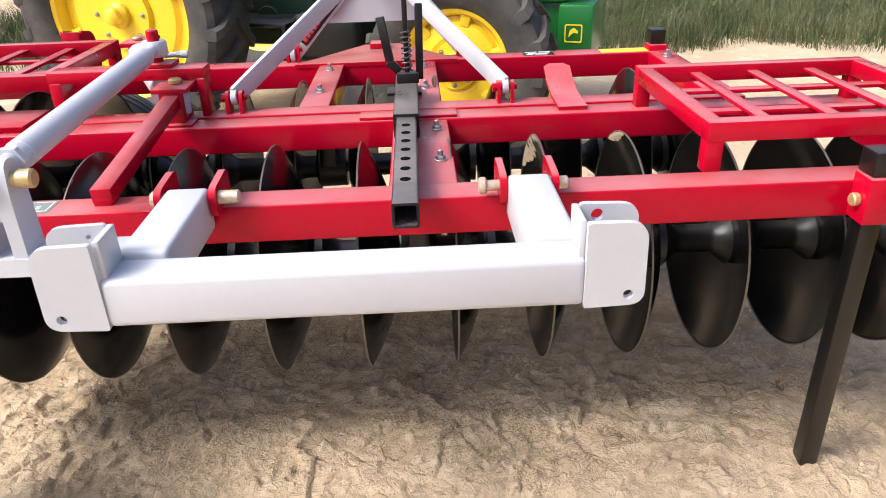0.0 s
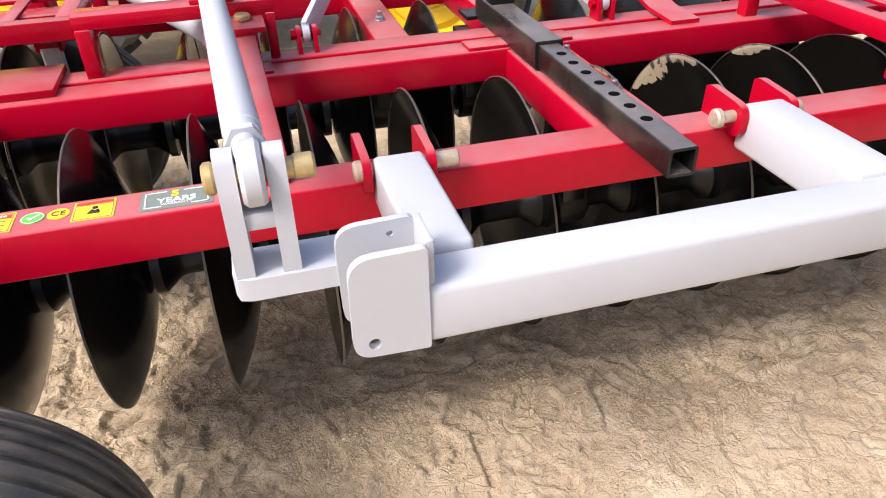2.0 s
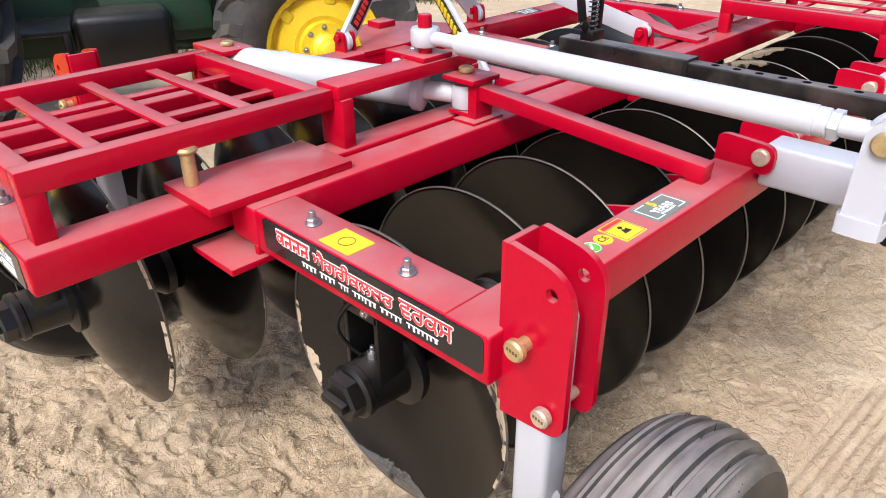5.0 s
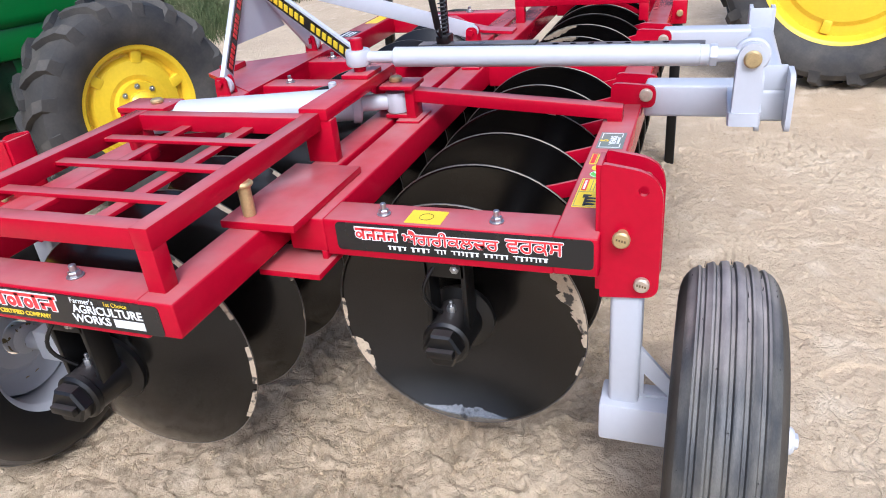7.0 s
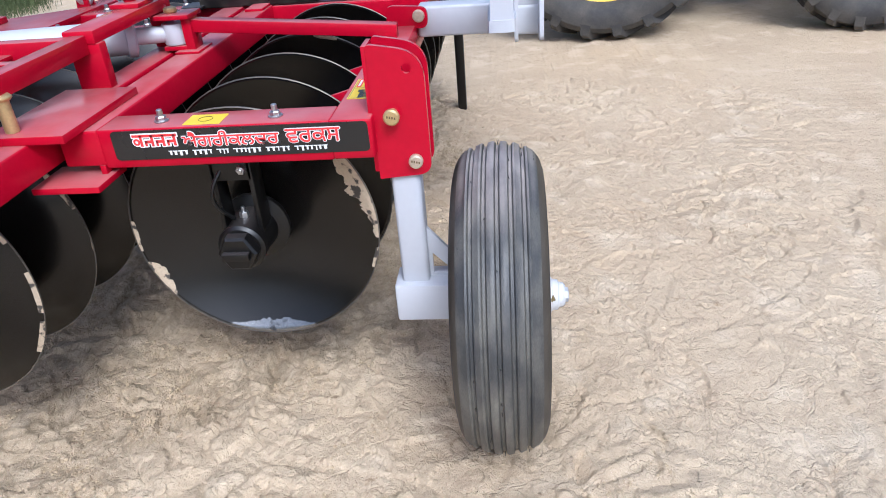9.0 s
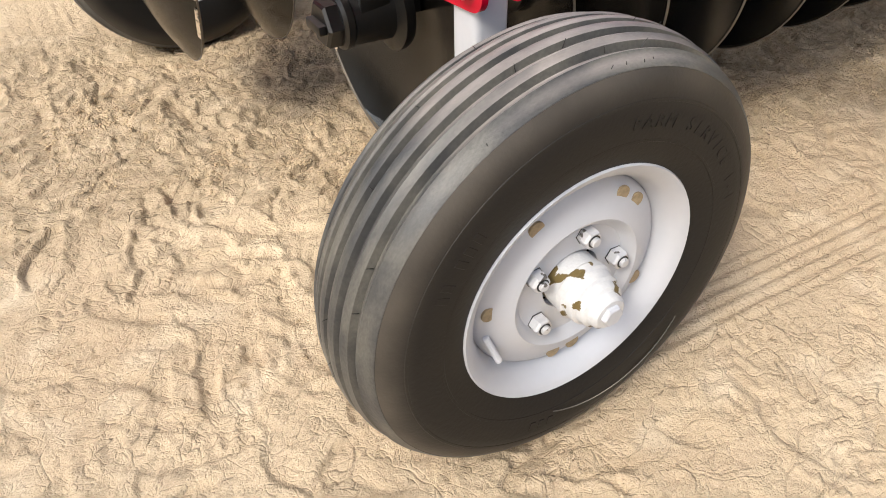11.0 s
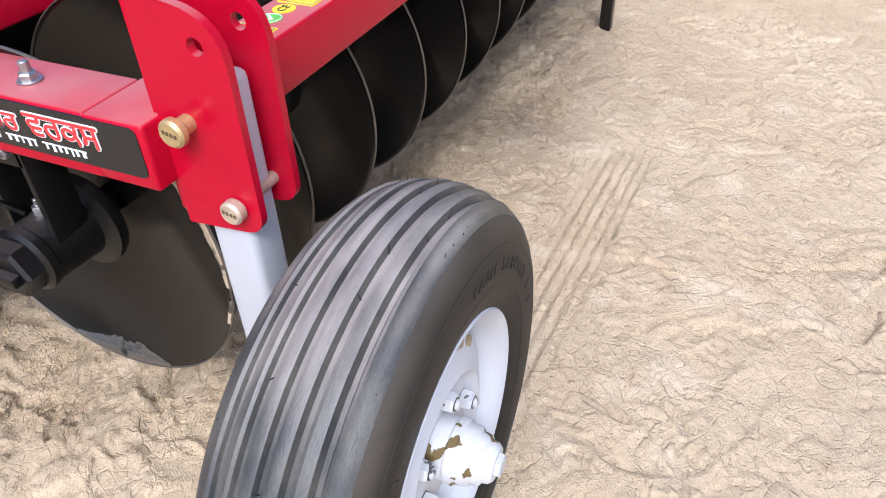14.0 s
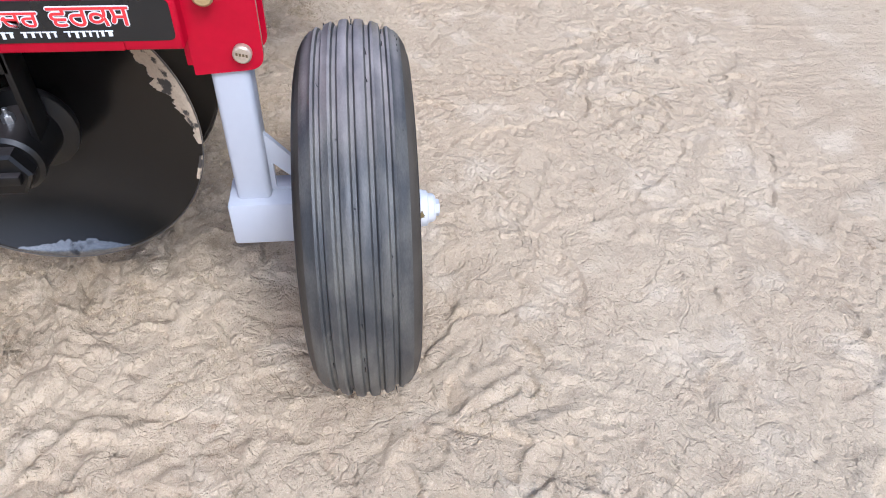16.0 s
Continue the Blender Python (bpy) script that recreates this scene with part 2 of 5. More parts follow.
def rounded(points, r, n=5):
    """A polygon with rounded corners; r is one radius or one for each corner."""
    out = []
    k = len(points)
    for i in range(k):
        p, a, b = Vector(points[i]), Vector(points[i - 1]), Vector(points[(i + 1) % k])
        rr = r[i] if isinstance(r, (list, tuple)) else r
        if rr < 1e-5:
            out.append(tuple(p))
            continue
        rr = min(rr, (a - p).length * 0.48, (b - p).length * 0.48)
        s, e = p + (a - p).normalized() * rr, p + (b - p).normalized() * rr
        for j in range(n + 1):
            u = j / n
            q = s * (1 - u) ** 2 + p * 2 * u * (1 - u) + e * u * u
            out.append(tuple(q))
    return out


def plate(outline, axis, a0, a1, holes=(), bev=0.002):
    """A flat plate: an outline with holes in the plane across the axis, from a0 to a1 along it."""
    bm = bmesh.new()
    loops = [outline, *holes]
    edges = []
    for loop in loops:
        vs = [bm.verts.new((u, v, 0)) for u, v in loop]
        for i in range(len(vs)):
            edges.append(bm.edges.new((vs[i], vs[(i + 1) % len(vs)])))
    bmesh.ops.triangle_fill(bm, edges=edges, use_beauty=True, use_dissolve=False)
    res = bmesh.ops.extrude_face_region(bm, geom=bm.faces[:])
    for v in [g for g in res["geom"] if isinstance(g, bmesh.types.BMVert)]:
        v.co.z = 1.0
    if bev:
        rim = [e for e in bm.edges if len(e.link_faces) == 2 and e.calc_face_angle(0) > 1.2 and abs(e.verts[0].co.z - e.verts[1].co.z) < 0.1]
        for v in bm.verts:
            v.co.z = v.co.z * (a1 - a0)
        bmesh.ops.bevel(bm, geom=rim, offset=bev, segments=1, affect='EDGES')
        for v in bm.verts:
            v.co.z = v.co.z / (a1 - a0)
    for v in bm.verts:
        u, w, h = v.co
        k = a0 + h * (a1 - a0)
        v.co = (k, u, w) if axis == 'x' else (u, k, w) if axis == 'y' else (u, w, k)
    return bm


def rect(x0, x1, y0, y1):
    return [(x0, y0), (x1, y0), (x1, y1), (x0, y1)]


def sweep(points, r, n=8):
    """A round wire along points."""
    cu = bpy.data.curves.new("wire", 'CURVE')
    cu.dimensions = '3D'
    cu.bevel_depth = r
    cu.bevel_resolution = max(1, n // 4)
    cu.use_fill_caps = True
    sp = cu.splines.new('POLY')
    sp.points.add(len(points) - 1)
    for p, q in zip(sp.points, points):
        p.co = (*q, 1)
    tmp = bpy.data.objects.new("tmp", cu)
    scene.collection.objects.link(tmp)
    me = bpy.data.meshes.new_from_object(tmp.evaluated_get(bpy.context.evaluated_depsgraph_get()))
    bpy.data.objects.remove(tmp)
    bpy.data.curves.remove(cu)
    bm = bmesh.new()
    bm.from_mesh(me)
    bpy.data.meshes.remove(me)
    return bm


def letters(text, size, m, depth=0.0006, stretch=1.0, bold=0.0):
    """Words in the built-in font, laid with matrix m: x along the line, y up, z outwards."""
    cu = bpy.data.curves.new("lettering", 'FONT')
    cu.body = text
    cu.size = size
    cu.extrude = depth
    cu.offset = bold
    cu.align_x = 'CENTER'
    cu.align_y = 'CENTER'
    tmp = bpy.data.objects.new("tmp", cu)
    scene.collection.objects.link(tmp)
    me = bpy.data.meshes.new_from_object(tmp.evaluated_get(bpy.context.evaluated_depsgraph_get()))
    bpy.data.objects.remove(tmp)
    bpy.data.curves.remove(cu)
    bm = bmesh.new()
    bm.from_mesh(me)
    bpy.data.meshes.remove(me)
    bmesh.ops.transform(bm, matrix=m @ Matrix.Diagonal((stretch, 1, 1, 1)), verts=bm.verts)
    return bm

# ---- ground ----


def lattice(x, y, cell, seed):
    """Smooth value noise, 0 to 1."""
    u, v = x / cell, y / cell
    iu, iv = np.floor(u).astype(np.int64), np.floor(v).astype(np.int64)
    fu, fv = u - iu, v - iv
    fu, fv = fu * fu * (3 - 2 * fu), fv * fv * (3 - 2 * fv)

    def h(a, b):
        k = (a * 374761393 + b * 668265263 + seed * 1442695041) & 0xFFFFFFFF
        k = ((k ^ (k >> 13)) * 1274126177) & 0xFFFFFFFF
        return ((k ^ (k >> 16)) & 0xFFFF) / 65535.0
    return (h(iu, iv) * (1 - fu) + h(iu + 1, iv) * fu) * (1 - fv) + (h(iu, iv + 1) * (1 - fu) + h(iu + 1, iv + 1) * fu) * fv


def stretch_axis(lo, hi, step, far):
    core = np.arange(lo, hi + step / 2, step)
    out, d, s = [], 0.0, step
    while d < far:
        s *= 1.22
        d += s
        out.append(d)
    out = np.array(out)
    return np.concatenate([(lo - out)[::-1], core, hi + out])


def disturbed(X, Y):
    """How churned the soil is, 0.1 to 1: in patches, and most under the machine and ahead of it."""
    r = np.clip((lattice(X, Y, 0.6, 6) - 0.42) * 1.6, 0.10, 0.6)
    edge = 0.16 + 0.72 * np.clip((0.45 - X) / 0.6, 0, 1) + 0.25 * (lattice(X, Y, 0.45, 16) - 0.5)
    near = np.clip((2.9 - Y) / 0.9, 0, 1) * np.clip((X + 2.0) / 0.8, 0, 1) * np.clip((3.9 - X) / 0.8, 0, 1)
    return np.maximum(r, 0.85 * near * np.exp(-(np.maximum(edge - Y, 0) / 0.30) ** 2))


def sand_height(X, Y):
    """The broad lie of the ground, with thin flakes that rise gently and break off sharply."""
    wx = X + 0.10 * (lattice(X, Y, 0.21, 31) - 0.5) + 0.03 * (lattice(X, Y, 0.06, 35) - 0.5)
    wy = Y + 0.10 * (lattice(X, Y, 0.21, 32) - 0.5) + 0.03 * (lattice(X, Y, 0.06, 36) - 0.5)
    Z = 0.05 * (lattice(X, Y, 2.3, 1) - 0.5) + 0.020 * (lattice(X, Y, 0.55, 2) - 0.5) - 0.018
    rough = 0.50 + 0.50 * disturbed(X, Y)
    for cell, k, amp, seed in ((0.23, 4.0, 0.0105, 8), (0.11, 3.0, 0.0085, 9), (0.055, 2.5, 0.0045, 10)):
        n = k * (0.6 * lattice(wx, wy, cell, seed) + 0.4 * lattice(wx * 0.8 + wy * 0.6, wy * 0.8 - wx * 0.6, cell * 0.7, seed + 20))
        f = n - np.floor(n)
        Z += rough * amp * np.where(f < 0.90, f / 0.90, (1 - f) / 0.10)
    return Z + disturbed(X, Y) * 0.010 * lattice(wx, wy, 0.026, 5) ** 3


def stamp(cx, cy, a, length, width, depth, tilt, sole, edge):
    """Presses one slanting print with a broken edge into the ground."""
    reach = length * 1.6 + 0.02
    i0, i1 = np.searchsorted(gx, (cx - reach, cx + reach))
    j0, j1 = np.searchsorted(gy, (cy - reach, cy + reach))
    if i1 - i0 < 3 or j1 - j0 < 3:
        return
    X, Y, Z = GX[j0:j1, i0:i1], GY[j0:j1, i0:i1], GZ[j0:j1, i0:i1]
    n1, n2 = lattice(X, Y, 0.045, 61) - 0.5, lattice(X, Y, 0.045, 62) - 0.5
    u = (X - cx) * math.cos(a) + (Y - cy) * math.sin(a) + 0.022 * n1
    v = -(X - cx) * math.sin(a) + (Y - cy) * math.cos(a) + 0.022 * n2
    w = width * (1 + 0.16 * np.cos(u / length * 3.0))
    d = (np.abs(u) / length) ** 3 + (np.abs(v) / w) ** 3
    inside = 1 / (1 + np.exp(np.clip((d - 1) * edge, -60, 60)))
    level = (Z * inside).sum() / max(inside.sum(), 1e-6)
    bed = level - depth + tilt * v / width + 0.35 * (Z - level)
    rim = np.exp(-((d - 1.5) / 0.5) ** 2) * (d < 4)
    if sole:
        bed = bed + 0.0022 * np.tanh(2 * np.sin((u + np.abs(v) * 0.8) / 0.0066))
    GZ[j0:j1, i0:i1] = Z * (1 - inside) + inside * bed + 0.35 * depth * rim


gx = stretch_axis(-1.8, 2.9, 0.0072, 380)
gy = stretch_axis(-1.75, 1.75, 0.0070, 380)
GX, GY = np.meshgrid(gx, gy)
GZ = sand_height(GX, GY)
# a tractor's chevron tread, pressed into the churned soil
wob = 0.035 * (lattice(GX, GY, 0.13, 71) - 0.5)
u = GX * math.cos(0.42) + GY * math.sin(0.42) + wob
v = -GX * math.sin(0.42) + GY * math.cos(0.42) - 0.42 + wob
ph = (u + np.abs(v) * 0.75 + 0.05 * (v > 0)) / 0.118
lug = np.clip((0.42 - np.abs(ph - np.floor(ph) - 0.5)) * 9 - 1.6, 0, 1)
m = np.clip((0.25 - np.abs(v)) * 16, 0, 1) * np.clip((GX + 1.2) * 4, 0, 1) * np.clip((0.35 - GX) * 4, 0, 1)
GZ -= 0.012 * lug * m * np.clip(0.25 + 2.2 * (lattice(GX, GY, 0.33, 76) - 0.25), 0, 1)
rng = np.random.RandomState(7)
# slanting prints: deep and crowded in churned soil, faint and sparse elsewhere
for _ in range(4600):
    cx, cy, p, a = rng.uniform(-2.0, 3.0), rng.uniform(-1.9, 2.0), rng.rand(), rng.uniform(0, 6.28)
    d = disturbed(np.array([cx]), np.array([cy]))[0]
    if p < 0.12 + 0.75 * d:
        k = 0.32 + 0.68 * d
        stamp(cx, cy, a, rng.uniform(0.035, 0.125), rng.uniform(0.014, 0.040), k * rng.uniform(-0.003, 0.014), k * rng.uniform(0.002, 0.014), False, 46)
for _ in range(150):
    stamp(rng.uniform(-2.0, 3.2), rng.uniform(-2.0, 0.6), rng.uniform(0, 6.28), 0.13, 0.046, 0.004, rng.uniform(-0.004, 0.004), True, 14)
GZ += 0.0020 * lattice(GX, GY, 0.015, 7) * np.clip(disturbed(GX, GY), 0.5, 1)
# the rut of the ribbed transport wheel, along x behind it
k = np.clip((GX - 0.12) / 0.15, 0, 1) * np.clip((1.75 - GX) / 0.3, 0, 1)
yc = -0.263 - 0.050 * (GX - 0.1)
band = k / (1 + np.exp(np.clip((np.abs(GY - yc) - 0.088) * 170, -60, 60)))
GZ = GZ * (1 - band * 0.88) + band * (-0.007 + 0.0046 * np.tanh(2.4 * (np.cos((GY - yc) * 2 * math.pi / 0.034) + 0.35)))
GZ += 0.034 * np.exp(-((GX - 2.568) ** 2 + (GY + 0.02) ** 2) / 0.14 ** 2)
# where tyres press
for cx, cy in ((0.06, -0.29), (0.0, 1.76)):
    GZ -= 0.030 * np.exp(-((GX - cx) / 0.20) ** 2 - ((GY - cy) / 0.13) ** 2)
GZ *= np.clip(1.6 - np.hypot(GX - 0.8, GY + 0.2) / 5.0, 0.12, 1)


def ground_z(x, y):
    """Height of the ground's mesh at given places."""
    i = np.clip(np.searchsorted(gx, x) - 1, 0, len(gx) - 2)
    j = np.clip(np.searchsorted(gy, y) - 1, 0, len(gy) - 2)
    fu, fv = (x - gx[i]) / (gx[i + 1] - gx[i]), (y - gy[j]) / (gy[j + 1] - gy[j])
    return (GZ[j, i] * (1 - fu) + GZ[j, i + 1] * fu) * (1 - fv) + (GZ[j + 1, i] * (1 - fu) + GZ[j + 1, i + 1] * fu) * fv


gv = np.stack([GX.ravel(), GY.ravel(), GZ.ravel()], 1)
nx, ny = len(gx), len(gy)
ii = (np.arange(ny - 1)[:, None] * nx + np.arange(nx - 1)[None, :]).ravel()
gf = np.stack([ii, ii + 1, ii + 1 + nx, ii + nx], 1)
gme = bpy.data.meshes.new("ground")
gme.vertices.add(len(gv))
gme.vertices.foreach_set("co", gv.ravel().astype(np.float32))
gme.loops.add(gf.size)
gme.loops.foreach_set("vertex_index", gf.ravel().astype(np.int32))
gme.polygons.add(len(gf))
gme.polygons.foreach_set("loop_start", np.arange(0, gf.size, 4, dtype=np.int32))
gme.polygons.foreach_set("use_smooth", np.ones(len(gf), dtype=bool))
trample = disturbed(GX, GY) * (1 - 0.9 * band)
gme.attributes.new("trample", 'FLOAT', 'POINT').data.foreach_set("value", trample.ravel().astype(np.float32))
gme.update()
gme.validate()
ground = tagged(new("ground", gme), "pale dry sandy soil, trampled with footprints and wheel ruts", "ground", kind="structure")


def sand_material():
    m = bpy.data.materials.new("sand")
    m.use_nodes = True
    nt = m.node_tree
    bsdf = nt.nodes["Principled BSDF"]
    geo = nt.nodes.new("ShaderNodeNewGeometry")

    def nz(scale, detail, rough=0.55):
        n = nt.nodes.new("ShaderNodeTexNoise")
        n.inputs["Scale"].default_value = scale
        n.inputs["Detail"].default_value = detail
        n.inputs["Roughness"].default_value = rough
        nt.links.new(geo.outputs["Position"], n.inputs["Vector"])
        return n.outputs["Fac"]

    def mixc(fac, a, b, lo, hi):
        r = nt.nodes.new("ShaderNodeMapRange")
        r.inputs["From Min"].default_value, r.inputs["From Max"].default_value = lo, hi
        nt.links.new(fac, r.inputs["Value"])
        n = nt.nodes.new("ShaderNodeMix")
        n.data_type = 'RGBA'
        nt.links.new(r.outputs[0], n.inputs["Factor"])
        for key, c in (("A", a), ("B", b)):
            if isinstance(c, tuple):
                n.inputs[key].default_value = (*c, 1)
            else:
                nt.links.new(c, n.inputs[key])
        return n.outputs["Result"]
    col = mixc(nz(1.3, 5), (0.600, 0.478, 0.318), (0.535, 0.413, 0.268), 0.40, 0.66)
    col = mixc(nz(14, 9, 0.75), col, (0.46, 0.35, 0.23), 0.52, 0.70)
    col = mixc(nz(5.5, 4, 0.5), col, (0.66, 0.54, 0.375), 0.54, 0.68)
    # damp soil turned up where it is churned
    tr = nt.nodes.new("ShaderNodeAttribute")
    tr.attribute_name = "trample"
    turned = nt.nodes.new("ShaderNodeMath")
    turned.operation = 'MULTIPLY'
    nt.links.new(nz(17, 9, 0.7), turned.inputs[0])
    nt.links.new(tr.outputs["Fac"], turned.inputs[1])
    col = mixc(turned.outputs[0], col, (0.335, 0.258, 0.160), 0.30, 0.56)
    # and in small ragged patches elsewhere
    damp = nt.nodes.new("ShaderNodeMath")
    damp.operation = 'MULTIPLY'
    lim = nt.nodes.new("ShaderNodeMapRange")
    lim.inputs["From Min"].default_value, lim.inputs["From Max"].default_value = 0.42, 0.56
    nt.links.new(nz(2.2, 3), lim.inputs["Value"])
    nt.links.new(nz(24, 12, 0.8), damp.inputs[0])
    nt.links.new(lim.outputs[0], damp.inputs[1])
    col = mixc(damp.outputs[0], col, (0.38, 0.275, 0.165), 0.54, 0.64)
    col = mixc(nz(110, 5, 0.7), col, (0.40, 0.29, 0.175), 0.58, 0.78)
    col = mixc(nz(330, 3), col, (0.74, 0.62, 0.46), 0.55, 0.8)
    nt.links.new(col, bsdf.inputs["Base Color"])
    bsdf.inputs["Roughness"].default_value = 0.95
    bsdf.inputs["Specular IOR Level"].default_value = 0.15
    prev = None
    crack = nt.nodes.new("ShaderNodeMapRange")
    crack.inputs["To Min"].default_value, crack.inputs["To Max"].default_value = 0.46, 0.55
    nt.links.new(tr.outputs["Fac"], crack.inputs["Value"])
    # winding creases where flakes of soil overlap
    for scale, width, deep in ((5.0, 0.014, 0.009), (11.0, 0.022, 0.0075), (24.0, 0.036, 0.0045)):
        n = nt.nodes.new("ShaderNodeTexNoise")
        for key, v in (("Scale", scale), ("Detail", 2.5), ("Roughness", 0.45), ("Distortion", 1.4)):
            n.inputs[key].default_value = v
        nt.links.new(geo.outputs["Position"], n.inputs["Vector"])
        sub = nt.nodes.new("ShaderNodeMath")
        sub.operation = 'SUBTRACT'
        sub.inputs[1].default_value = 0.5
        nt.links.new(n.outputs["Fac"], sub.inputs[0])
        ab = nt.nodes.new("ShaderNodeMath")
        ab.operation = 'ABSOLUTE'
        nt.links.new(sub.outputs[0], ab.inputs[0])
        mr = nt.nodes.new("ShaderNodeMapRange")
        mr.interpolation_type = 'SMOOTHSTEP'
        mr.inputs["From Max"].default_value = width
        nt.links.new(ab.outputs[0], mr.inputs["Value"])
        b0 = nt.nodes.new("ShaderNodeBump")
        nt.links.new(crack.outputs[0], b0.inputs["Strength"])
        b0.inputs["Distance"].default_value = deep
        nt.links.new(mr.outputs[0], b0.inputs["Height"])
        if prev:
            nt.links.new(prev.outputs[0], b0.inputs["Normal"])
        prev = b0
    b1 = nt.nodes.new("ShaderNodeBump")
    b1.inputs["Strength"].default_value = 1.0
    b1.inputs["Distance"].default_value = 0.008
    nt.links.new(nz(55, 7, 0.62), b1.inputs["Height"])
    nt.links.new(b0.outputs[0], b1.inputs["Normal"])
    b2 = nt.nodes.new("ShaderNodeBump")
    b2.inputs["Strength"].default_value = 0.8
    b2.inputs["Distance"].default_value = 0.003
    nt.links.new(nz(190, 5, 0.7), b2.inputs["Height"])
    nt.links.new(b1.outputs[0], b2.inputs["Normal"])
    nt.links.new(b2.outputs[0], bsdf.inputs["Normal"])
    return m


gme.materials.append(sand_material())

# ---- the harrow's two frames ----
ZT, ZB = 0.880, 0.785


def bolt_up(x, y, z, parent, r=0.017, name="bolt", mat=None, washer=True):
    b = join(hexnut((x, y, z), (x, y, z + 0.014), r * 0.88), rod((x, y, z + 0.012), (x, y, z + 0.029), r * 0.48, 10),
             *([rod((x, y, z), (x, y, z + 0.004), r * 1.15, 16, bev=0.001)] if washer else []))
    return part(name, b, mat or ZINC, parent, smooth=0.5)


def beam(name, x0, x1, y0, y1, parent, z0=ZB, z1=ZT, bev=0.006, label=""):
    return part(name, rbox(x0, x1, y0, y1, z0, z1, bev, 3), RED, parent, label)


rear_frame = thing("rear_harrow_frame", (1.46, 0.3, ZB), "glossy red welded box-section frame of a disc harrow", "harrow frame")
rear_beam = beam("rear_beam", 0.0, 2.96, -0.010, 0.088, rear_frame, z0=0.787)
beam("middle_beam", 0.0, 2.96, 0.631, 0.731, rear_frame, z0=0.793)
end_beam = beam("end_beam", 0.002, 0.107, 0.085, 0.634, rear_frame)
beam("end_beam", 2.853, 2.958, 0.085, 0.634, rear_frame)
beam("cross_beam", 1.435, 1.605, 0.085, 0.634, rear_frame, z1=ZT - 0.003)
part("top_plate", rbox(1.33, 1.635, 0.639, 0.709, ZT, ZT + 0.010, 0.002), RED, rear_frame)
for y in (0.530, 0.258):
    bolt_up(1.568, y, ZT - 0.003, rear_frame, 0.0155)
for y in (0.493, 0.220):
    bolt_up(0.048, y, ZT, rear_frame, 0.0145)

# disc scraper bars slant up between the discs to the rear beam
for k in range(11):
    x = 0.180 + 0.2488 * k
    part("scraper_bar", bar((x, 0.084, 0.812), (x - 0.006, 0.235, 0.772), 0.012, 0.042, 0.002), RED, rear_frame)

# lettered panel on the end beam


def side(y, z, x):
    """A frame for words on a face that looks along -x."""
    return Matrix(((0, 0, -1, x), (-1, 0, 0, y), (0, 1, 0, z), (0, 0, 0, 1)))


panel = part("name_panel", plate(rounded(rect(0.0, 0.60, 0.806, 0.876), 0.012), 'x', -0.0015, 0.004, bev=0.0004), STICKER_K, end_beam, "black vinyl panel with red and white lettering")


def word_blocks(y0, y1, z0, z1, x, count, parent, seed):
    """A word as plain red strokes hung from a head line, with a white edge."""
    rng = random.Random(seed)
    h = z1 - z0
    ws, rs = [], []

    def stroke(a, b, c, d):
        rs.append(plate(rect(a, b, c, d), 'x', x - 0.0022, x, bev=0))
        ws.append(plate(rounded(rect(a - 0.0028, b + 0.0028, c - 0.0028, d + 0.0028), 0.002), 'x', x - 0.0013 - 0.0001 * rng.random(), x, bev=0))

    def ring(cy, cz, r, t):
        rs.append(plate(circle2(cy, cz, r, 16), 'x', x - 0.0021, x, holes=[circle2(cy, cz, r - t, 14)], bev=0))
        ws.append(plate(circle2(cy, cz, r + 0.0028, 16), 'x', x - 0.0013 - 0.0001 * rng.random(), x, bev=0))
    stroke(y1, y0, z1 - h * 0.24, z1 - h * 0.06)
    step = (y0 - y1) / count
    for i in range(count):
        a = y0 - step * i
        w = step * 0.86
        kind = rng.randrange(4)
        if kind != 2:
            stroke(a - w, a - w + w * 0.26, z0 + h * 0.08, z1 - h * 0.1)
        if kind in (0, 1):
            ring(a - w * 0.38, z0 + h * rng.uniform(0.36, 0.46), min(w * 0.36, h * 0.30), w * 0.2)
        elif kind == 2:
            stroke(a - w * 0.62, a - w * 0.36, z0 + h * 0.3, z1 - h * 0.1)
            ring(a - w * 0.5, z0 + h * 0.30, min(w * 0.42, h * 0.28), w * 0.22)
        else:
            stroke(a - w * 0.74, a - w * 0.1, z0 + h * 0.32, z0 + h * 0.52)
            stroke(a - w * 0.3, a - w * 0.06, z0 + h * 0.1, z0 + h * 0.5)
    part("word_edge", join(*ws), STICKER_W, parent, "white outline of the printed name", smooth=0)
    part("word", join(*rs), STICKER_R, parent, "red printed name", smooth=0)


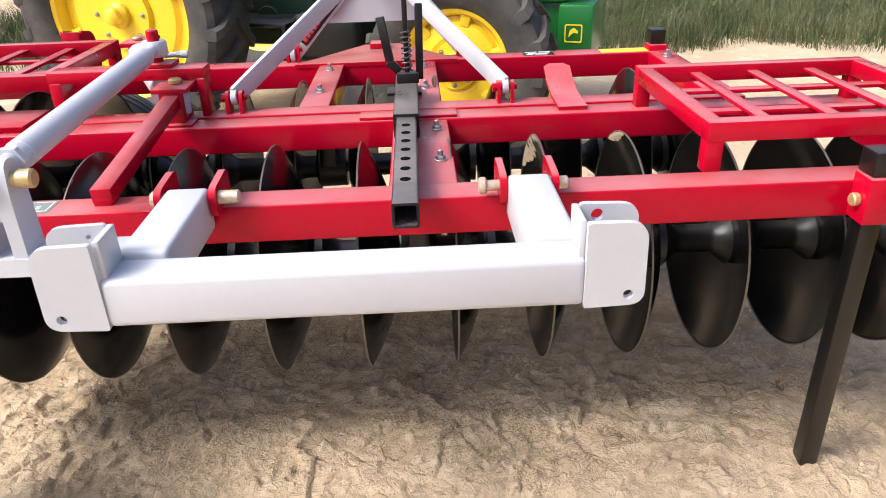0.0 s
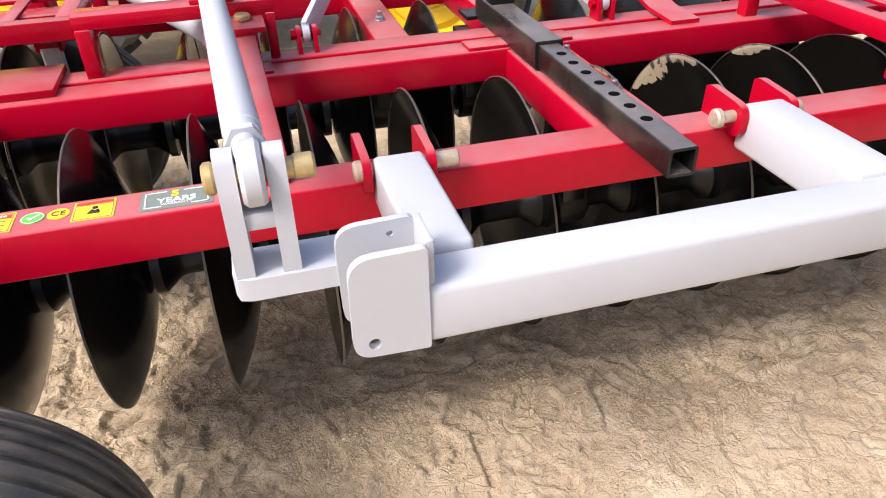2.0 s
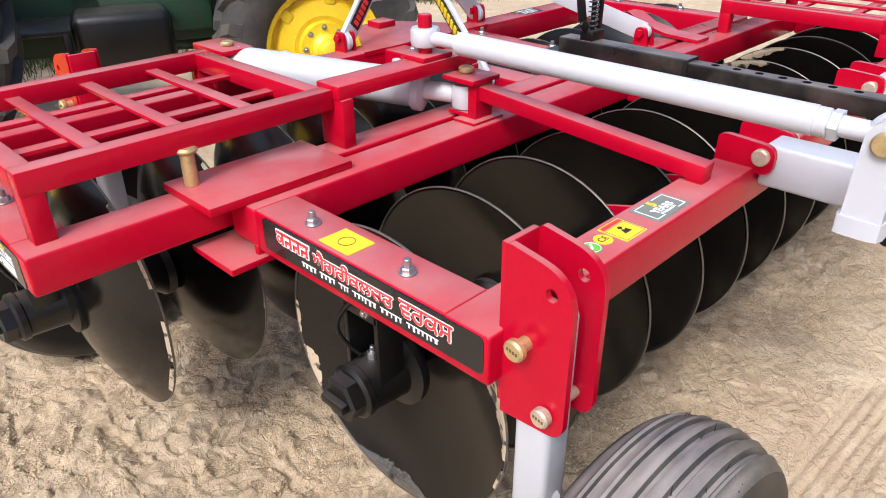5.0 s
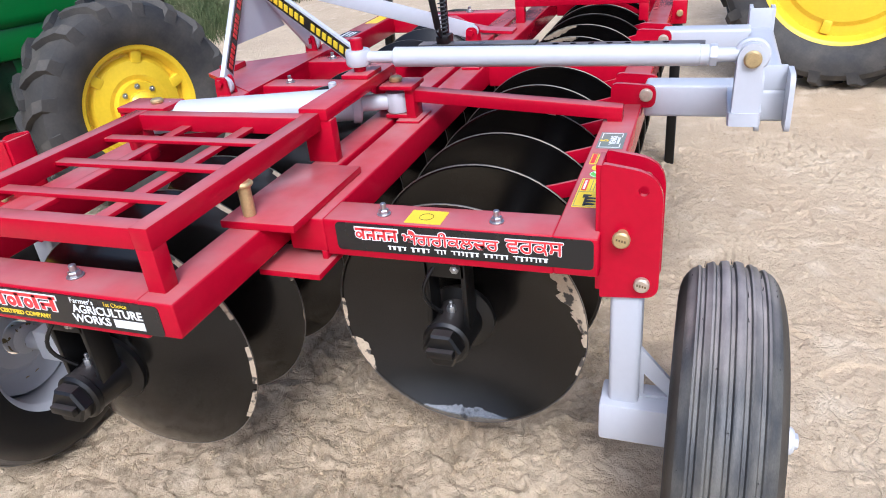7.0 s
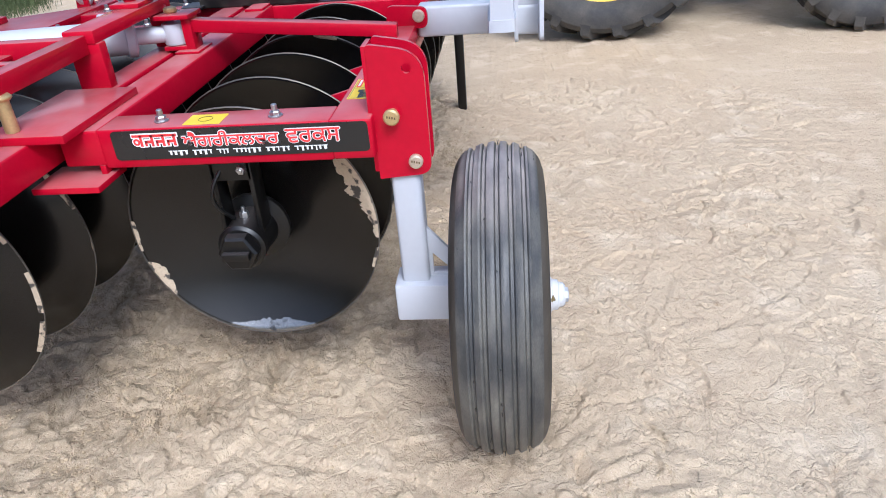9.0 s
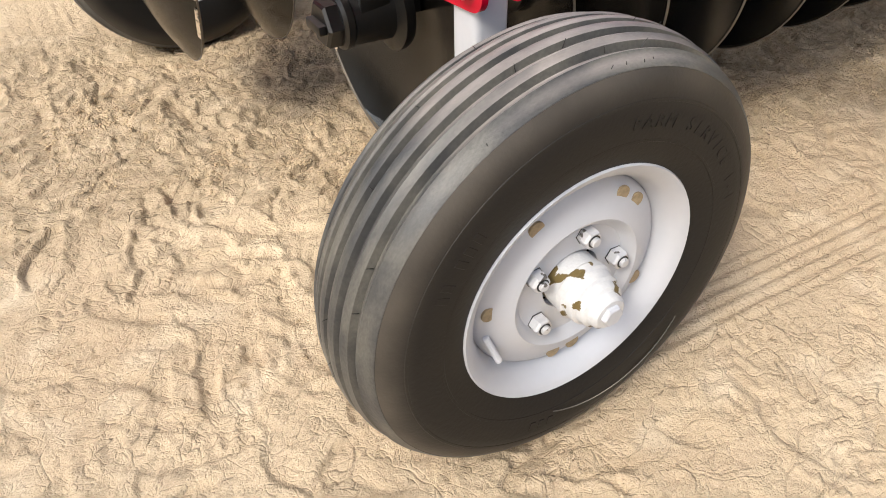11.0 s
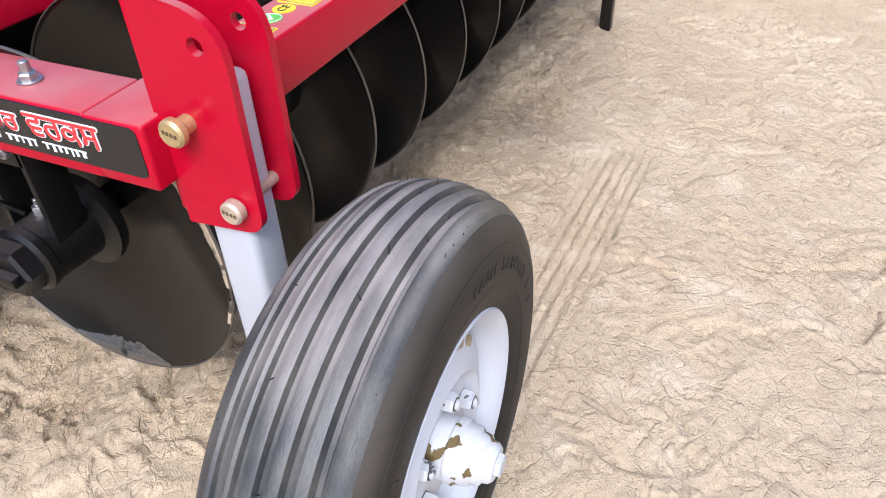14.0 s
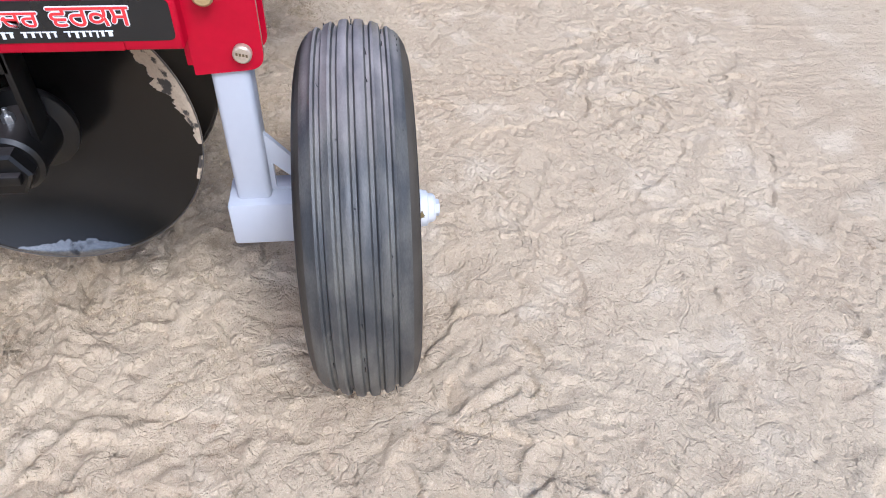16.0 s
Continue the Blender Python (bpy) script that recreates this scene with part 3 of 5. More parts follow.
word_blocks(0.548, 0.442, 0.836, 0.869, -0.0016, 4, panel, 1)
for word, a, b, high in (("\u0a10\u0a17\u0a30\u0a40\u0a15\u0a32\u0a1a\u0a30", 0.432, 0.203, 0.0385), ("\u0a35\u0a30\u0a15\u0a38", 0.190, 0.062, 0.0345)):
    glyphs = letters(word, 0.046, Matrix.Identity(4), 0.0001, bold=-0.0003)
    us, vs = [v.co.x for v in glyphs.verts], [v.co.y for v in glyphs.verts]
    lay = Matrix.Diagonal(((a - b - 0.004) / (max(us) - min(us)), (high - 0.004) / (max(vs) - min(vs)), 1, 1)) @ Matrix.Translation((-(max(us) + min(us)) / 2, -min(vs), 0))
    # strokes made bolder by copies of the letters set a little round about
    for name, wide, x, mat, label in (("word_edge", 0.0027, -0.0018, STICKER_W, "white outline of the printed word"), ("word", 0.0008, -0.0029, STICKER_R, "red printed word")):
        copies = []
        for k in range(8):
            copy = glyphs.copy()
            turn = radians(45 * k)
            bmesh.ops.transform(copy, matrix=side((a + b) / 2, 0.8345, x - 0.00008 * k) @ Matrix.Translation((wide * math.cos(turn), wide * math.sin(turn), 0)) @ lay, verts=copy.verts)
            copies.append(copy)
        part(name, join(*copies), mat, panel, label, smooth=0)
    glyphs.free()
bars_bm = []
y = 0.470
bit = random.Random(8)
for n_bits in (4, 4, 3, 6, 5, 7):
    for i in range(n_bits):
        w = bit.uniform(0.007, 0.013)
        z0 = 0.8155 - bit.choice((0, 0, 0.002))
        bars_bm.append(plate(rect(y - w, y, 0.8235, 0.8255), 'x', -0.0026, -0.0014, bev=0))
        bars_bm.append(plate(rect(y - w * 0.85, y - w * bit.uniform(0.3, 0.6), z0, 0.8235), 'x', -0.0026, -0.0014, bev=0))
        y -= w + 0.0012
    y -= 0.010
part("text_bar", join(*bars_bm), STICKER_W, panel, "white printed line", smooth=0)

# vinyl stickers on the frame tops


def sticker(name, x0, x1, y0, y1, mat, parent, z=ZT, label="", r=0.002):
    return part(name, plate(rounded(rect(x0, x1, y0, y1), r), 'z', z - 0.001, z + 0.0012, bev=0), mat, parent, label, smooth=0)


def flat_bar(x0, x1, y0, y1, mat, parent, z):
    part("text_bar", plate(rect(x0, x1, y0, y1), 'z', z, z + 0.0008, bev=0), mat, parent, smooth=0)


s = sticker("warning_sticker", 0.149, 0.313, 0.006, 0.074, STICKER_Y, rear_beam, label="yellow warning sticker with a black pictogram")
flat_bar(0.240, 0.307, 0.055, 0.067, STICKER_R, s, ZT + 0.0012)
part("header_line", join(*[plate(rect(0.248 + 0.0075 * q, 0.2535 + 0.0075 * q, 0.0585, 0.0640), 'z', ZT + 0.0018, ZT + 0.0026, bev=0) for q in range(7)]), STICKER_W, s, "white marks on the red header", smooth=0)
for q in range(5):
    for u0, u1 in ((0.240, 0.255), (0.257, 0.266), (0.268, 0.285), (0.287, 0.300 - 0.008 * (q % 2))):
        flat_bar(u0 + 0.002 * (q % 2), u1, 0.0145 + 0.0075 * q, 0.0160 + 0.0075 * q, STICKER_GREY, s, ZT + 0.0012)
part("pictogram", join(plate([(0.156, 0.044), (0.208, 0.044), (0.208, 0.037), (0.217, 0.037), (0.217, 0.056), (0.200, 0.056), (0.200, 0.050), (0.156, 0.050)], 'z', ZT, ZT + 0.002, bev=0),
                       *[plate([(0.158 + 0.016 * q, 0.046), (0.172 + 0.016 * q, 0.046), (0.169 + 0.016 * q, 0.026), (0.166 + 0.016 * q, 0.022), (0.161 + 0.016 * q, 0.027)], 'z', ZT, ZT + 0.002, bev=0) for q in range(3)]),
     STICKER_K, s, smooth=0)
part("frame_line", plate(rect(0.152, 0.310, 0.009, 0.071), 'z', ZT + 0.001, ZT + 0.0018, holes=[rect(0.1532, 0.3088, 0.0102, 0.0698)], bev=0), STICKER_GREY, s, smooth=0)
part("frame_line", plate(rect(0.2325, 0.2337, 0.009, 0.071), 'z', ZT + 0.001, ZT + 0.0018, bev=0), STICKER_GREY, s, smooth=0)
s = part("round_sticker", plate(circle2(0.343, 0.042, 0.020, 28), 'z', ZT - 0.001, ZT + 0.0012, bev=0), STICKER_G, rear_beam, "round green approval sticker", smooth=0)
part("ring", plate(circle2(0.343, 0.042, 0.0185, 28), 'z', ZT + 0.001, ZT + 0.0018, holes=[circle2(0.343, 0.042, 0.0172, 28)], bev=0), STICKER_W, s, smooth=0)
part("tick", plate([(0.333, 0.042), (0.340, 0.034), (0.354, 0.049), (0.351, 0.052), (0.340, 0.040), (0.336, 0.045)], 'z', ZT, ZT + 0.002, bev=0), STICKER_W, s, smooth=0)
s = part("round_sticker", plate(circle2(0.385, 0.044, 0.019, 28), 'z', ZT - 0.001, ZT + 0.0012, bev=0), STICKER_Y, rear_beam, "round yellow approval sticker", smooth=0)
part("mark", letters("CE", 0.021, Matrix.Translation((0.385, 0.044, ZT + 0.0013))), STICKER_K, s, smooth=0)
s = sticker("warning_sticker", 0.409, 0.480, 0.006, 0.074, STICKER_Y, rear_beam, label="yellow warning sticker with a small pictogram")
flat_bar(0.413, 0.476, 0.061, 0.071, STICKER_R, s, ZT + 0.0012)
part("frame_line", plate(rect(0.412, 0.477, 0.009, 0.059), 'z', ZT + 0.001, ZT + 0.0018, holes=[rect(0.4132, 0.4758, 0.0102, 0.0578)], bev=0), STICKER_GREY, s, smooth=0)
part("pictogram", join(plate([(0.434, 0.026), (0.456, 0.026), (0.453, 0.040), (0.447, 0.036), (0.441, 0.041)], 'z', ZT, ZT + 0.002, bev=0), plate(circle2(0.446, 0.047, 0.005, 12), 'z', ZT, ZT + 0.002, bev=0)), STICKER_K, s, smooth=0)
s = sticker("warranty_badge", 0.523, 0.649, 0.004, 0.074, STICKER_GREY, rear_beam, label="grey badge reading 5 years warranty")
part("numeral", letters("5", 0.030, Matrix.Translation((0.583, 0.057, ZT + 0.0013)), bold=0.0012), STICKER_Y, s, smooth=0)
part("lettering", letters("YEARS", 0.024, Matrix.Translation((0.586, 0.034, ZT + 0.0013)), bold=0.0006), STICKER_W, s, smooth=0)
part("lettering", letters("WARRANTY", 0.010, Matrix.Translation((0.586, 0.020, ZT + 0.0013))), STICKER_W, s, smooth=0)
for u0, u1, v0, v1 in ((0.530, 0.568, 0.066, 0.0685), (0.530, 0.5325, 0.014, 0.0685), (0.598, 0.642, 0.066, 0.0685), (0.6395, 0.642, 0.012, 0.0685), (0.530, 0.560, 0.012, 0.0145), (0.612, 0.642, 0.012, 0.0145)):
    part("border", plate(rect(u0, u1, v0, v1), 'z', ZT + 0.001, ZT + 0.0019, bev=0), STICKER_W, s, smooth=0)
s = sticker("warning_sticker", 0.014, 0.080, 0.342, 0.430, STICKER_Y, end_beam, label="plain yellow sticker with a thin round pictogram")
part("pictogram", plate(circle2(0.047, 0.386, 0.017, 24), 'z', ZT + 0.001, ZT + 0.002, holes=[circle2(0.047, 0.386, 0.0160, 24)], bev=0), STICKER_K, s, smooth=0)

# corner clevis that takes the wheel post


def corner_clevis(parent, m, inner=0.108):
    """Two rounded cheek plates on a back plate, with cross bolts; m lays it on a corner."""
    outline = rounded([(-0.012, 0.728), (-0.135, 0.738), (-0.135, 1.020), (-0.012, 1.041)], [0.004, 0.03, 0.09, 0.012], 8)
    hole = circle2(-0.097, 0.985, 0.011, 14)
    made = []
    for a in (0.030, inner):
        made.append(("cheek_plate", plate(outline, 'x', a, a + 0.012, holes=[hole], bev=0.0025), RED))
    made.append(("back_plate", rbox(0.034, inner, -0.013, -0.001, 0.745, 1.036, 0.002), RED))
    made.append(("bolt", join(rod((-0.004, -0.058, 0.886), (0.012, -0.058, 0.886), 0.0185, 20), rod((0.002, -0.058, 0.886), (0.034, -0.058, 0.886), 0.012, 16)), BRASS))
    made.append(("cross_pin", join(rod((0.012, -0.101, 0.773), (0.030, -0.101, 0.773), 0.0165, 20), rod((0.026, -0.101, 0.773), (0.150, -0.101, 0.773), 0.0095, 14)), PINSTEEL))
    for px, py_, pz in ((-0.004, -0.058, 0.886), (0.012, -0.101, 0.773)):
        for k in range(4):
            made.append(("head_mark", rbox(px - 0.0007, px + 0.001, py_ - 0.010 + 0.0055 * k, py_ - 0.0065 + 0.0055 * k, pz - 0.003 + 0.0012 * k, pz + 0.002 + 0.0012 * k, 0), STAMP))
    for n, b, mt in made:
        bmesh.ops.transform(b, matrix=m, verts=b.verts)
        part(n, b, mt, parent)


corner_clevis(rear_frame, Matrix.Translation((0.003, 0.004, -0.007)))

# towing-yoke tabs on the rear beam
TAB = rounded([(-0.050, 0.868), (0.086, 0.876), (0.084, 0.940), (0.066, 0.946), (-0.052, 0.938)], [0.028, 0.004, 0.006, 0.010, 0.03], 5)
for x in (0.925, 1.046, 1.700, 1.818):
    part("yoke_tab", plate(TAB, 'x', x - 0.008, x + 0.008, bev=0.002), RED, rear_frame)

# post and strut that carry the levelling cylinder
part("cylinder_post", join(rbox(0.689, 0.809, 0.648, 0.726, ZT, ZT + 0.008, 0.002), rbox(0.717, 0.785, 0.668, 0.698, ZT, 0.985, 0.003),
                           rbox(0.717, 0.785, 0.696, 0.771, ZT + 0.006, 0.900, 0.003)), RED, rear_frame)
part("post_cap", rbox(0.697, 0.807, 0.662, 0.774, 0.983, 0.997, 0.003), RED, rear_frame)
part("cap_bolt", rod((0.754, 0.738, 0.997), (0.754, 0.738, 1.014), 0.021, 18), BRASS, rear_frame)
part("strut", bar((0.754, 0.691, 0.958), (0.769, 0.030, 0.903), 0.050, 0.040, 0.005), RED, rear_frame)
part("strut_foot", rbox(0.746, 0.790, 0.030, 0.074, ZT - 0.002, 0.906, 0.004), RED, rear_frame)
# lower hinge ears by the end beam
part("hinge_ear", rbox(-0.075, 0.06, 0.620, 0.785, ZB - 0.028, ZB - 0.012, 0.003), RED, rear_frame)
part("hinge_web", rbox(0.0, 0.06, 0.635, 0.650, ZB - 0.014, ZB + 0.01, 0.003), RED, rear_frame)
part("hinge_plate", rbox(-0.080, 0.285, 0.660, 0.858, ZT, ZT + 0.020, 0.003), RED, rear_frame, "red hinge plate welded over both frames")
part("hinge_pin", join(rod((-0.041, 0.799, ZT + 0.018), (-0.041, 0.799, 0.975), 0.0155, 20), rod((-0.041, 0.799, 0.973), (-0.041, 0.799, 0.986), 0.024, 20)), BRASS, rear_frame)

front_frame = thing("front_harrow_frame", (1.05, 1.1, ZB), "glossy red welded box-section front frame of the harrow", "harrow frame")
FX0, FX1, FY0, FY1 = -0.402, 2.60, 0.752, 1.590
beam("middle_beam", FX0, FX1, FY0, 0.842, front_frame, z0=0.797)
front_beam = beam("front_beam", FX0, FX1, 1.484, FY1, front_frame)
fend = beam("end_beam", FX0 + 0.002, FX0 + 0.105, 0.838, 1.488, front_frame)
beam("end_beam", FX1 - 0.105, FX1 - 0.002, 0.838, 1.488, front_frame)
beam("cross_beam", 1.110, 1.215, 0.838, 1.488, front_frame, z1=ZT - 0.003)
beam("cross_beam", 1.490, 1.595, 0.838, 1.488, front_frame, z1=ZT - 0.003)
part("hitch_plate", plate([(1.01, 1.48), (1.69, 1.48), (1.44, 1.86), (1.28, 1.86)], 'z', ZT - 0.012, ZT + 0.004), RED, front_frame)
part("hitch_tab", rbox(1.31, 1.40, 1.74, 1.82, ZT + 0.004, ZT + 0.03, 0.005), RED, front_frame)
for x in (1.164, 1.545):
    for y in (1.033, 1.384):
        bolt_up(x, y, ZT - 0.003, front_frame, 0.0155)
for x, y in ((-0.342, 1.050), (-0.342, 1.36), (2.54, 1.05), (2.54, 1.38)):
    bolt_up(x, y, ZT, front_frame, 0.0165)
p2 = part("name_panel", plate(rounded(rect(0.790, 1.355, 0.800, 0.872), 0.012), 'x', FX0 - 0.0015, FX0 + 0.004, bev=0.0004), STICKER_K, fend, "black vinyl panel with white and red lettering")
part("lettering", letters("AGRICULTURE", 0.0275, side(0.925, 0.842, FX0 - 0.0016), bold=0.0007), STICKER_W, p2, smooth=0)
part("lettering", letters("WORKS", 0.0275, side(0.972, 0.818, FX0 - 0.0016), bold=0.0007), STICKER_W, p2, smooth=0)
part("text_bar", plate(rect(0.835, 0.912, 0.809, 0.828), 'x', FX0 - 0.0026, FX0 - 0.0014, bev=0), STICKER_W, p2, smooth=0)
part("lettering", letters("Farmer's", 0.018, side(0.985, 0.862, FX0 - 0.0016)), STICKER_W, p2, smooth=0)
part("lettering", letters("1st Choice", 0.014, side(0.898, 0.862, FX0 - 0.0016)), STICKER_Y, p2, smooth=0)
part("lettering", letters("CERTIFIED COMPANY", 0.015, side(1.16, 0.812, FX0 - 0.0016), bold=0.0004), STICKER_Y, p2, smooth=0)
word_blocks(1.345, 1.055, 0.826, 0.868, FX0 - 0.0016, 6, p2, 5)
# ears for the mast's stays, and a bent catch
for x, y in ((0.915, 0.805), (1.805, 0.805), (0.995, 1.57), (1.715, 1.57)):
    for dx in (-0.022, 0.022):
        part("stay_ear", plate(rounded([(y - 0.030, ZT - 0.004), (y + 0.030, ZT - 0.004), (y + 0.022, 0.950), (y - 0.022, 0.950)], [0.003, 0.003, 0.018, 0.018]), 'x', x + dx - 0.006, x + dx + 0.006), RED, front_frame)
    part("stay_bolt", join(rod((x - 0.040, y, 0.928), (x + 0.040, y, 0.928), 0.009, 12), hexnut((x - 0.043, y, 0.928), (x - 0.028, y, 0.928), 0.015)), RED, front_frame)
catch = bmesh.new()
prof = [(0.665, ZT + 0.001), (0.80, ZT + 0.008), (0.90, ZT + 0.03), (0.96, ZT + 0.062), (0.99, ZT + 0.066)]
rows_ = []
for i, (yy, zz) in enumerate(prof):
    w = 0.046 if i < 4 else 0.026
    rows_.append([catch.verts.new((2.005 + sx * w, yy, zz + dz)) for sx, dz in ((-1, 0), (1, 0), (1, 0.012), (-1, 0.012))])
for a, b in zip(rows_, rows_[1:]):
    for i in range(4):
        catch.faces.new((a[i], a[(i + 1) % 4], b[(i + 1) % 4], b[i]))
catch.faces.new(rows_[0])
catch.faces.new(rows_[-1][::-1])
part("catch_plate", catch, RED, front_frame)
badge = sticker("maker_badge", 1.97, 2.10, 1.500, 1.58, STICKER_K, front_beam, label="small black badge with white marks")
for u0, u1, v in ((1.98, 2.03, 1.56), (2.04, 2.09, 1.56), (1.99, 2.08, 1.535), (1.98, 2.01, 1.515), (2.02, 2.07, 1.515)):
    flat_bar(u0, u1, v - 0.006, v + 0.004, STICKER_W, badge, ZT + 0.0012)
sticker("warning_sticker", 2.30, 2.51, 1.500, 1.57, STICKER_Y, front_beam, label="yellow warning sticker")
fclevis = Matrix.Translation((0, FY1, -0.007)) @ Matrix.Diagonal((1, -1, 1, 1))
corner_clevis(front_frame, fclevis)
# raised arm that holds the turnbuckle's far end
part("turnbuckle_arm", rbox(0.343, 0.838, 0.770, 0.858, 1.000, 1.036, 0.005), RED, front_frame)
part("arm_post", rbox(0.346, 0.384, 0.764, 0.852, ZT, 1.002, 0.004), RED, front_frame)
part("arm_post", rbox(0.812, 0.837, 0.766, 0.842, ZT, 1.002, 0.004), RED, front_frame)
part("arm_pad", rbox(0.630, 0.740, 0.775, 0.864, 1.036, 1.050, 0.003), RED, front_frame)
part("arm_pin", rod((0.683, 0.822, 1.045), (0.683, 0.822, 1.150), 0.019, 14), RED, front_frame, "red upright pin")
part("cylinder_bracket", join(rbox(0.372, 0.465, 1.395, 1.50, ZT, 0.930, 0.004), rbox(0.367, 0.472, 1.335, 1.512, 1.004, 1.022, 0.004), rbox(0.372, 0.465, 1.492, 1.510, ZT, 1.008, 0.003)), RED, front_frame)
part("bracket_bolt", rod((0.420, 1.397, 1.022), (0.420, 1.397, 1.036), 0.02, 16), BRASS, front_frame)


# ---- weight trays ----


def tray(x0, x1, y0, y1, top, label, lean=()):
    t = thing("weight_tray", ((x0 + x1) / 2, (y0 + y1) / 2, ZT), label, "tray", "weight trays on the harrow")
    w = 0.045
    part("rail", rbox(x0, x1, y0, y0 + w, top - 0.05, top, 0.004), RED, t)
    part("rail", rbox(x0, x1, y1 - w, y1, top - 0.05, top, 0.004), RED, t)
    part("rail", rbox(x0, x0 + w, y0 + w - 0.002, y1 - w + 0.002, top - 0.05, top - 0.0015, 0.004), RED, t)
    part("rail", rbox(x1 - w, x1, y0 + w - 0.002, y1 - w + 0.002, top - 0.05, top - 0.0015, 0.004), RED, t)
    for x in (x0, x1 - w):
        for y in (y0, y1 - w):
            if (x, y) == lean:
                continue
            part("leg", rbox(x + 0.001, x + w - 0.001, y + 0.001, y + w - 0.001, ZT - 0.002, top - 0.048, 0.003), RED, t)
    for k in range(3):
        x = x0 + (x1 - x0) * (k + 1) / 4
        part("slat", rbox(x - 0.018, x + 0.018, y0 + w - 0.004, y1 - w + 0.004, top - 0.030, top - 0.020, 0.002), RED, t)
    for k in range(2):
        y = y0 + (y1 - y0) * (k + 1) / 3
        part("slat", rbox(x0 + w - 0.004, x1 - w + 0.004, y - 0.018, y + 0.018, top - 0.0415, top - 0.0305, 0.002), RED, t)
    return t


tray(-0.368, 0.342, 0.792, 1.412, 1.026, "red welded steel tray with open slats standing on the front frame", (0.342 - 0.045, 0.792))
tray(2.205, 2.925, 0.080, 0.710, 1.005, "red welded steel tray with open slats standing on the rear frame")


# ---- disc gangs ----
R, GAP, DEEP = 0.329, 0.2488, 0.094


def disc_mesh():
    rs = (R * R + DEEP ** 2) / (2 * DEEP)
    prof = []
    for i in range(13):
        r = R * (1 - i / 12 * 0.98)
        prof.append((r, rs - math.sqrt(rs * rs - r * r)))
    back = [(r, h + 0.006) for r, h in prof]
    back[0] = (R - 0.008, rs - math.sqrt(rs * rs - (R - 0.008) ** 2) + 0.006)
    loop = [(0, prof[-1][1])] + prof[::-1] + back + [(0, back[-1][1])]
    bm = lathe(loop, (0, 0, 0), (1, 0, 0), 72)
    bmesh.ops.translate(bm, verts=bm.verts, vec=(-DEEP, 0, 0))
    return mesh_of("disc", bm, DISC)


def edge_mesh():
    """The bare, ground rim of a disc."""
    return mesh_of("cutting_edge", lathe([(R - 0.003, -0.0010), (R + 0.0006, -0.0004), (R + 0.0006, 0.003), (R - 0.0015, 0.0045)], (0, 0, 0), (1, 0, 0), 72, closed=True), STEEL)


def bald_glint_patch(parent, x0, y, z, bulge, a0, a1, depth, mat, seed, label):
    """A patch on the -x side of a disc along its rim, for rubbed-off paint and for a painted reflection, between two
    angles (degrees from -y upwards), with a ragged inner edge.
    """
    rng = random.Random(seed)
    rs = (R * R + DEEP ** 2) / (2 * DEEP)
    n = max(8, int((a1 - a0) * 1.4))
    bm, rows = bmesh.new(), []
    step = 0.5
    for i in range(n + 1):
        u = i / n
        a = radians(a0 + (a1 - a0) * u)
        step = min(1.0, max(0.15, step + rng.uniform(-0.16, 0.16)))
        inner = R - 0.0084 - depth * math.sin(math.pi * u) ** 0.6 * step
        row = []
        for k in range(5):
            q = inner + (R - 0.008 - inner) * k / 3 if k < 4 else R + 0.0008
            h = rs - math.sqrt(max(0, rs * rs - q * q))
            row.append(bm.verts.new((x0 + ((h - DEEP - 0.0015 if bulge else DEEP - 0.0075 - h) if k < 4 else -0.0022), y - q * math.cos(a), z + q * math.sin(a))))
        rows.append(row)
    for p, q in zip(rows, rows[1:]):
        for k in range(4):
            bm.faces.new((p[k], p[k + 1], q[k + 1], q[k]))
    return part("bare_patch", bm, mat, parent, label)


def spool_mesh():
    L = GAP - 0.012
    return mesh_of("spool", lathe([(0, 0), (0.078, 0), (0.078, 0.022), (0.070, 0.030), (0.046, 0.060), (0.043, 0.075), (0.043, L - 0.075), (0.046, L - 0.06), (0.070, L - 0.03), (0.078, L - 0.022), (0.078, L), (0, L)], (0, 0, 0), (1, 0, 0), 24), BLACK)


DISC_ME, EDGE_ME, SPOOL_ME = disc_mesh(), edge_mesh(), spool_mesh()


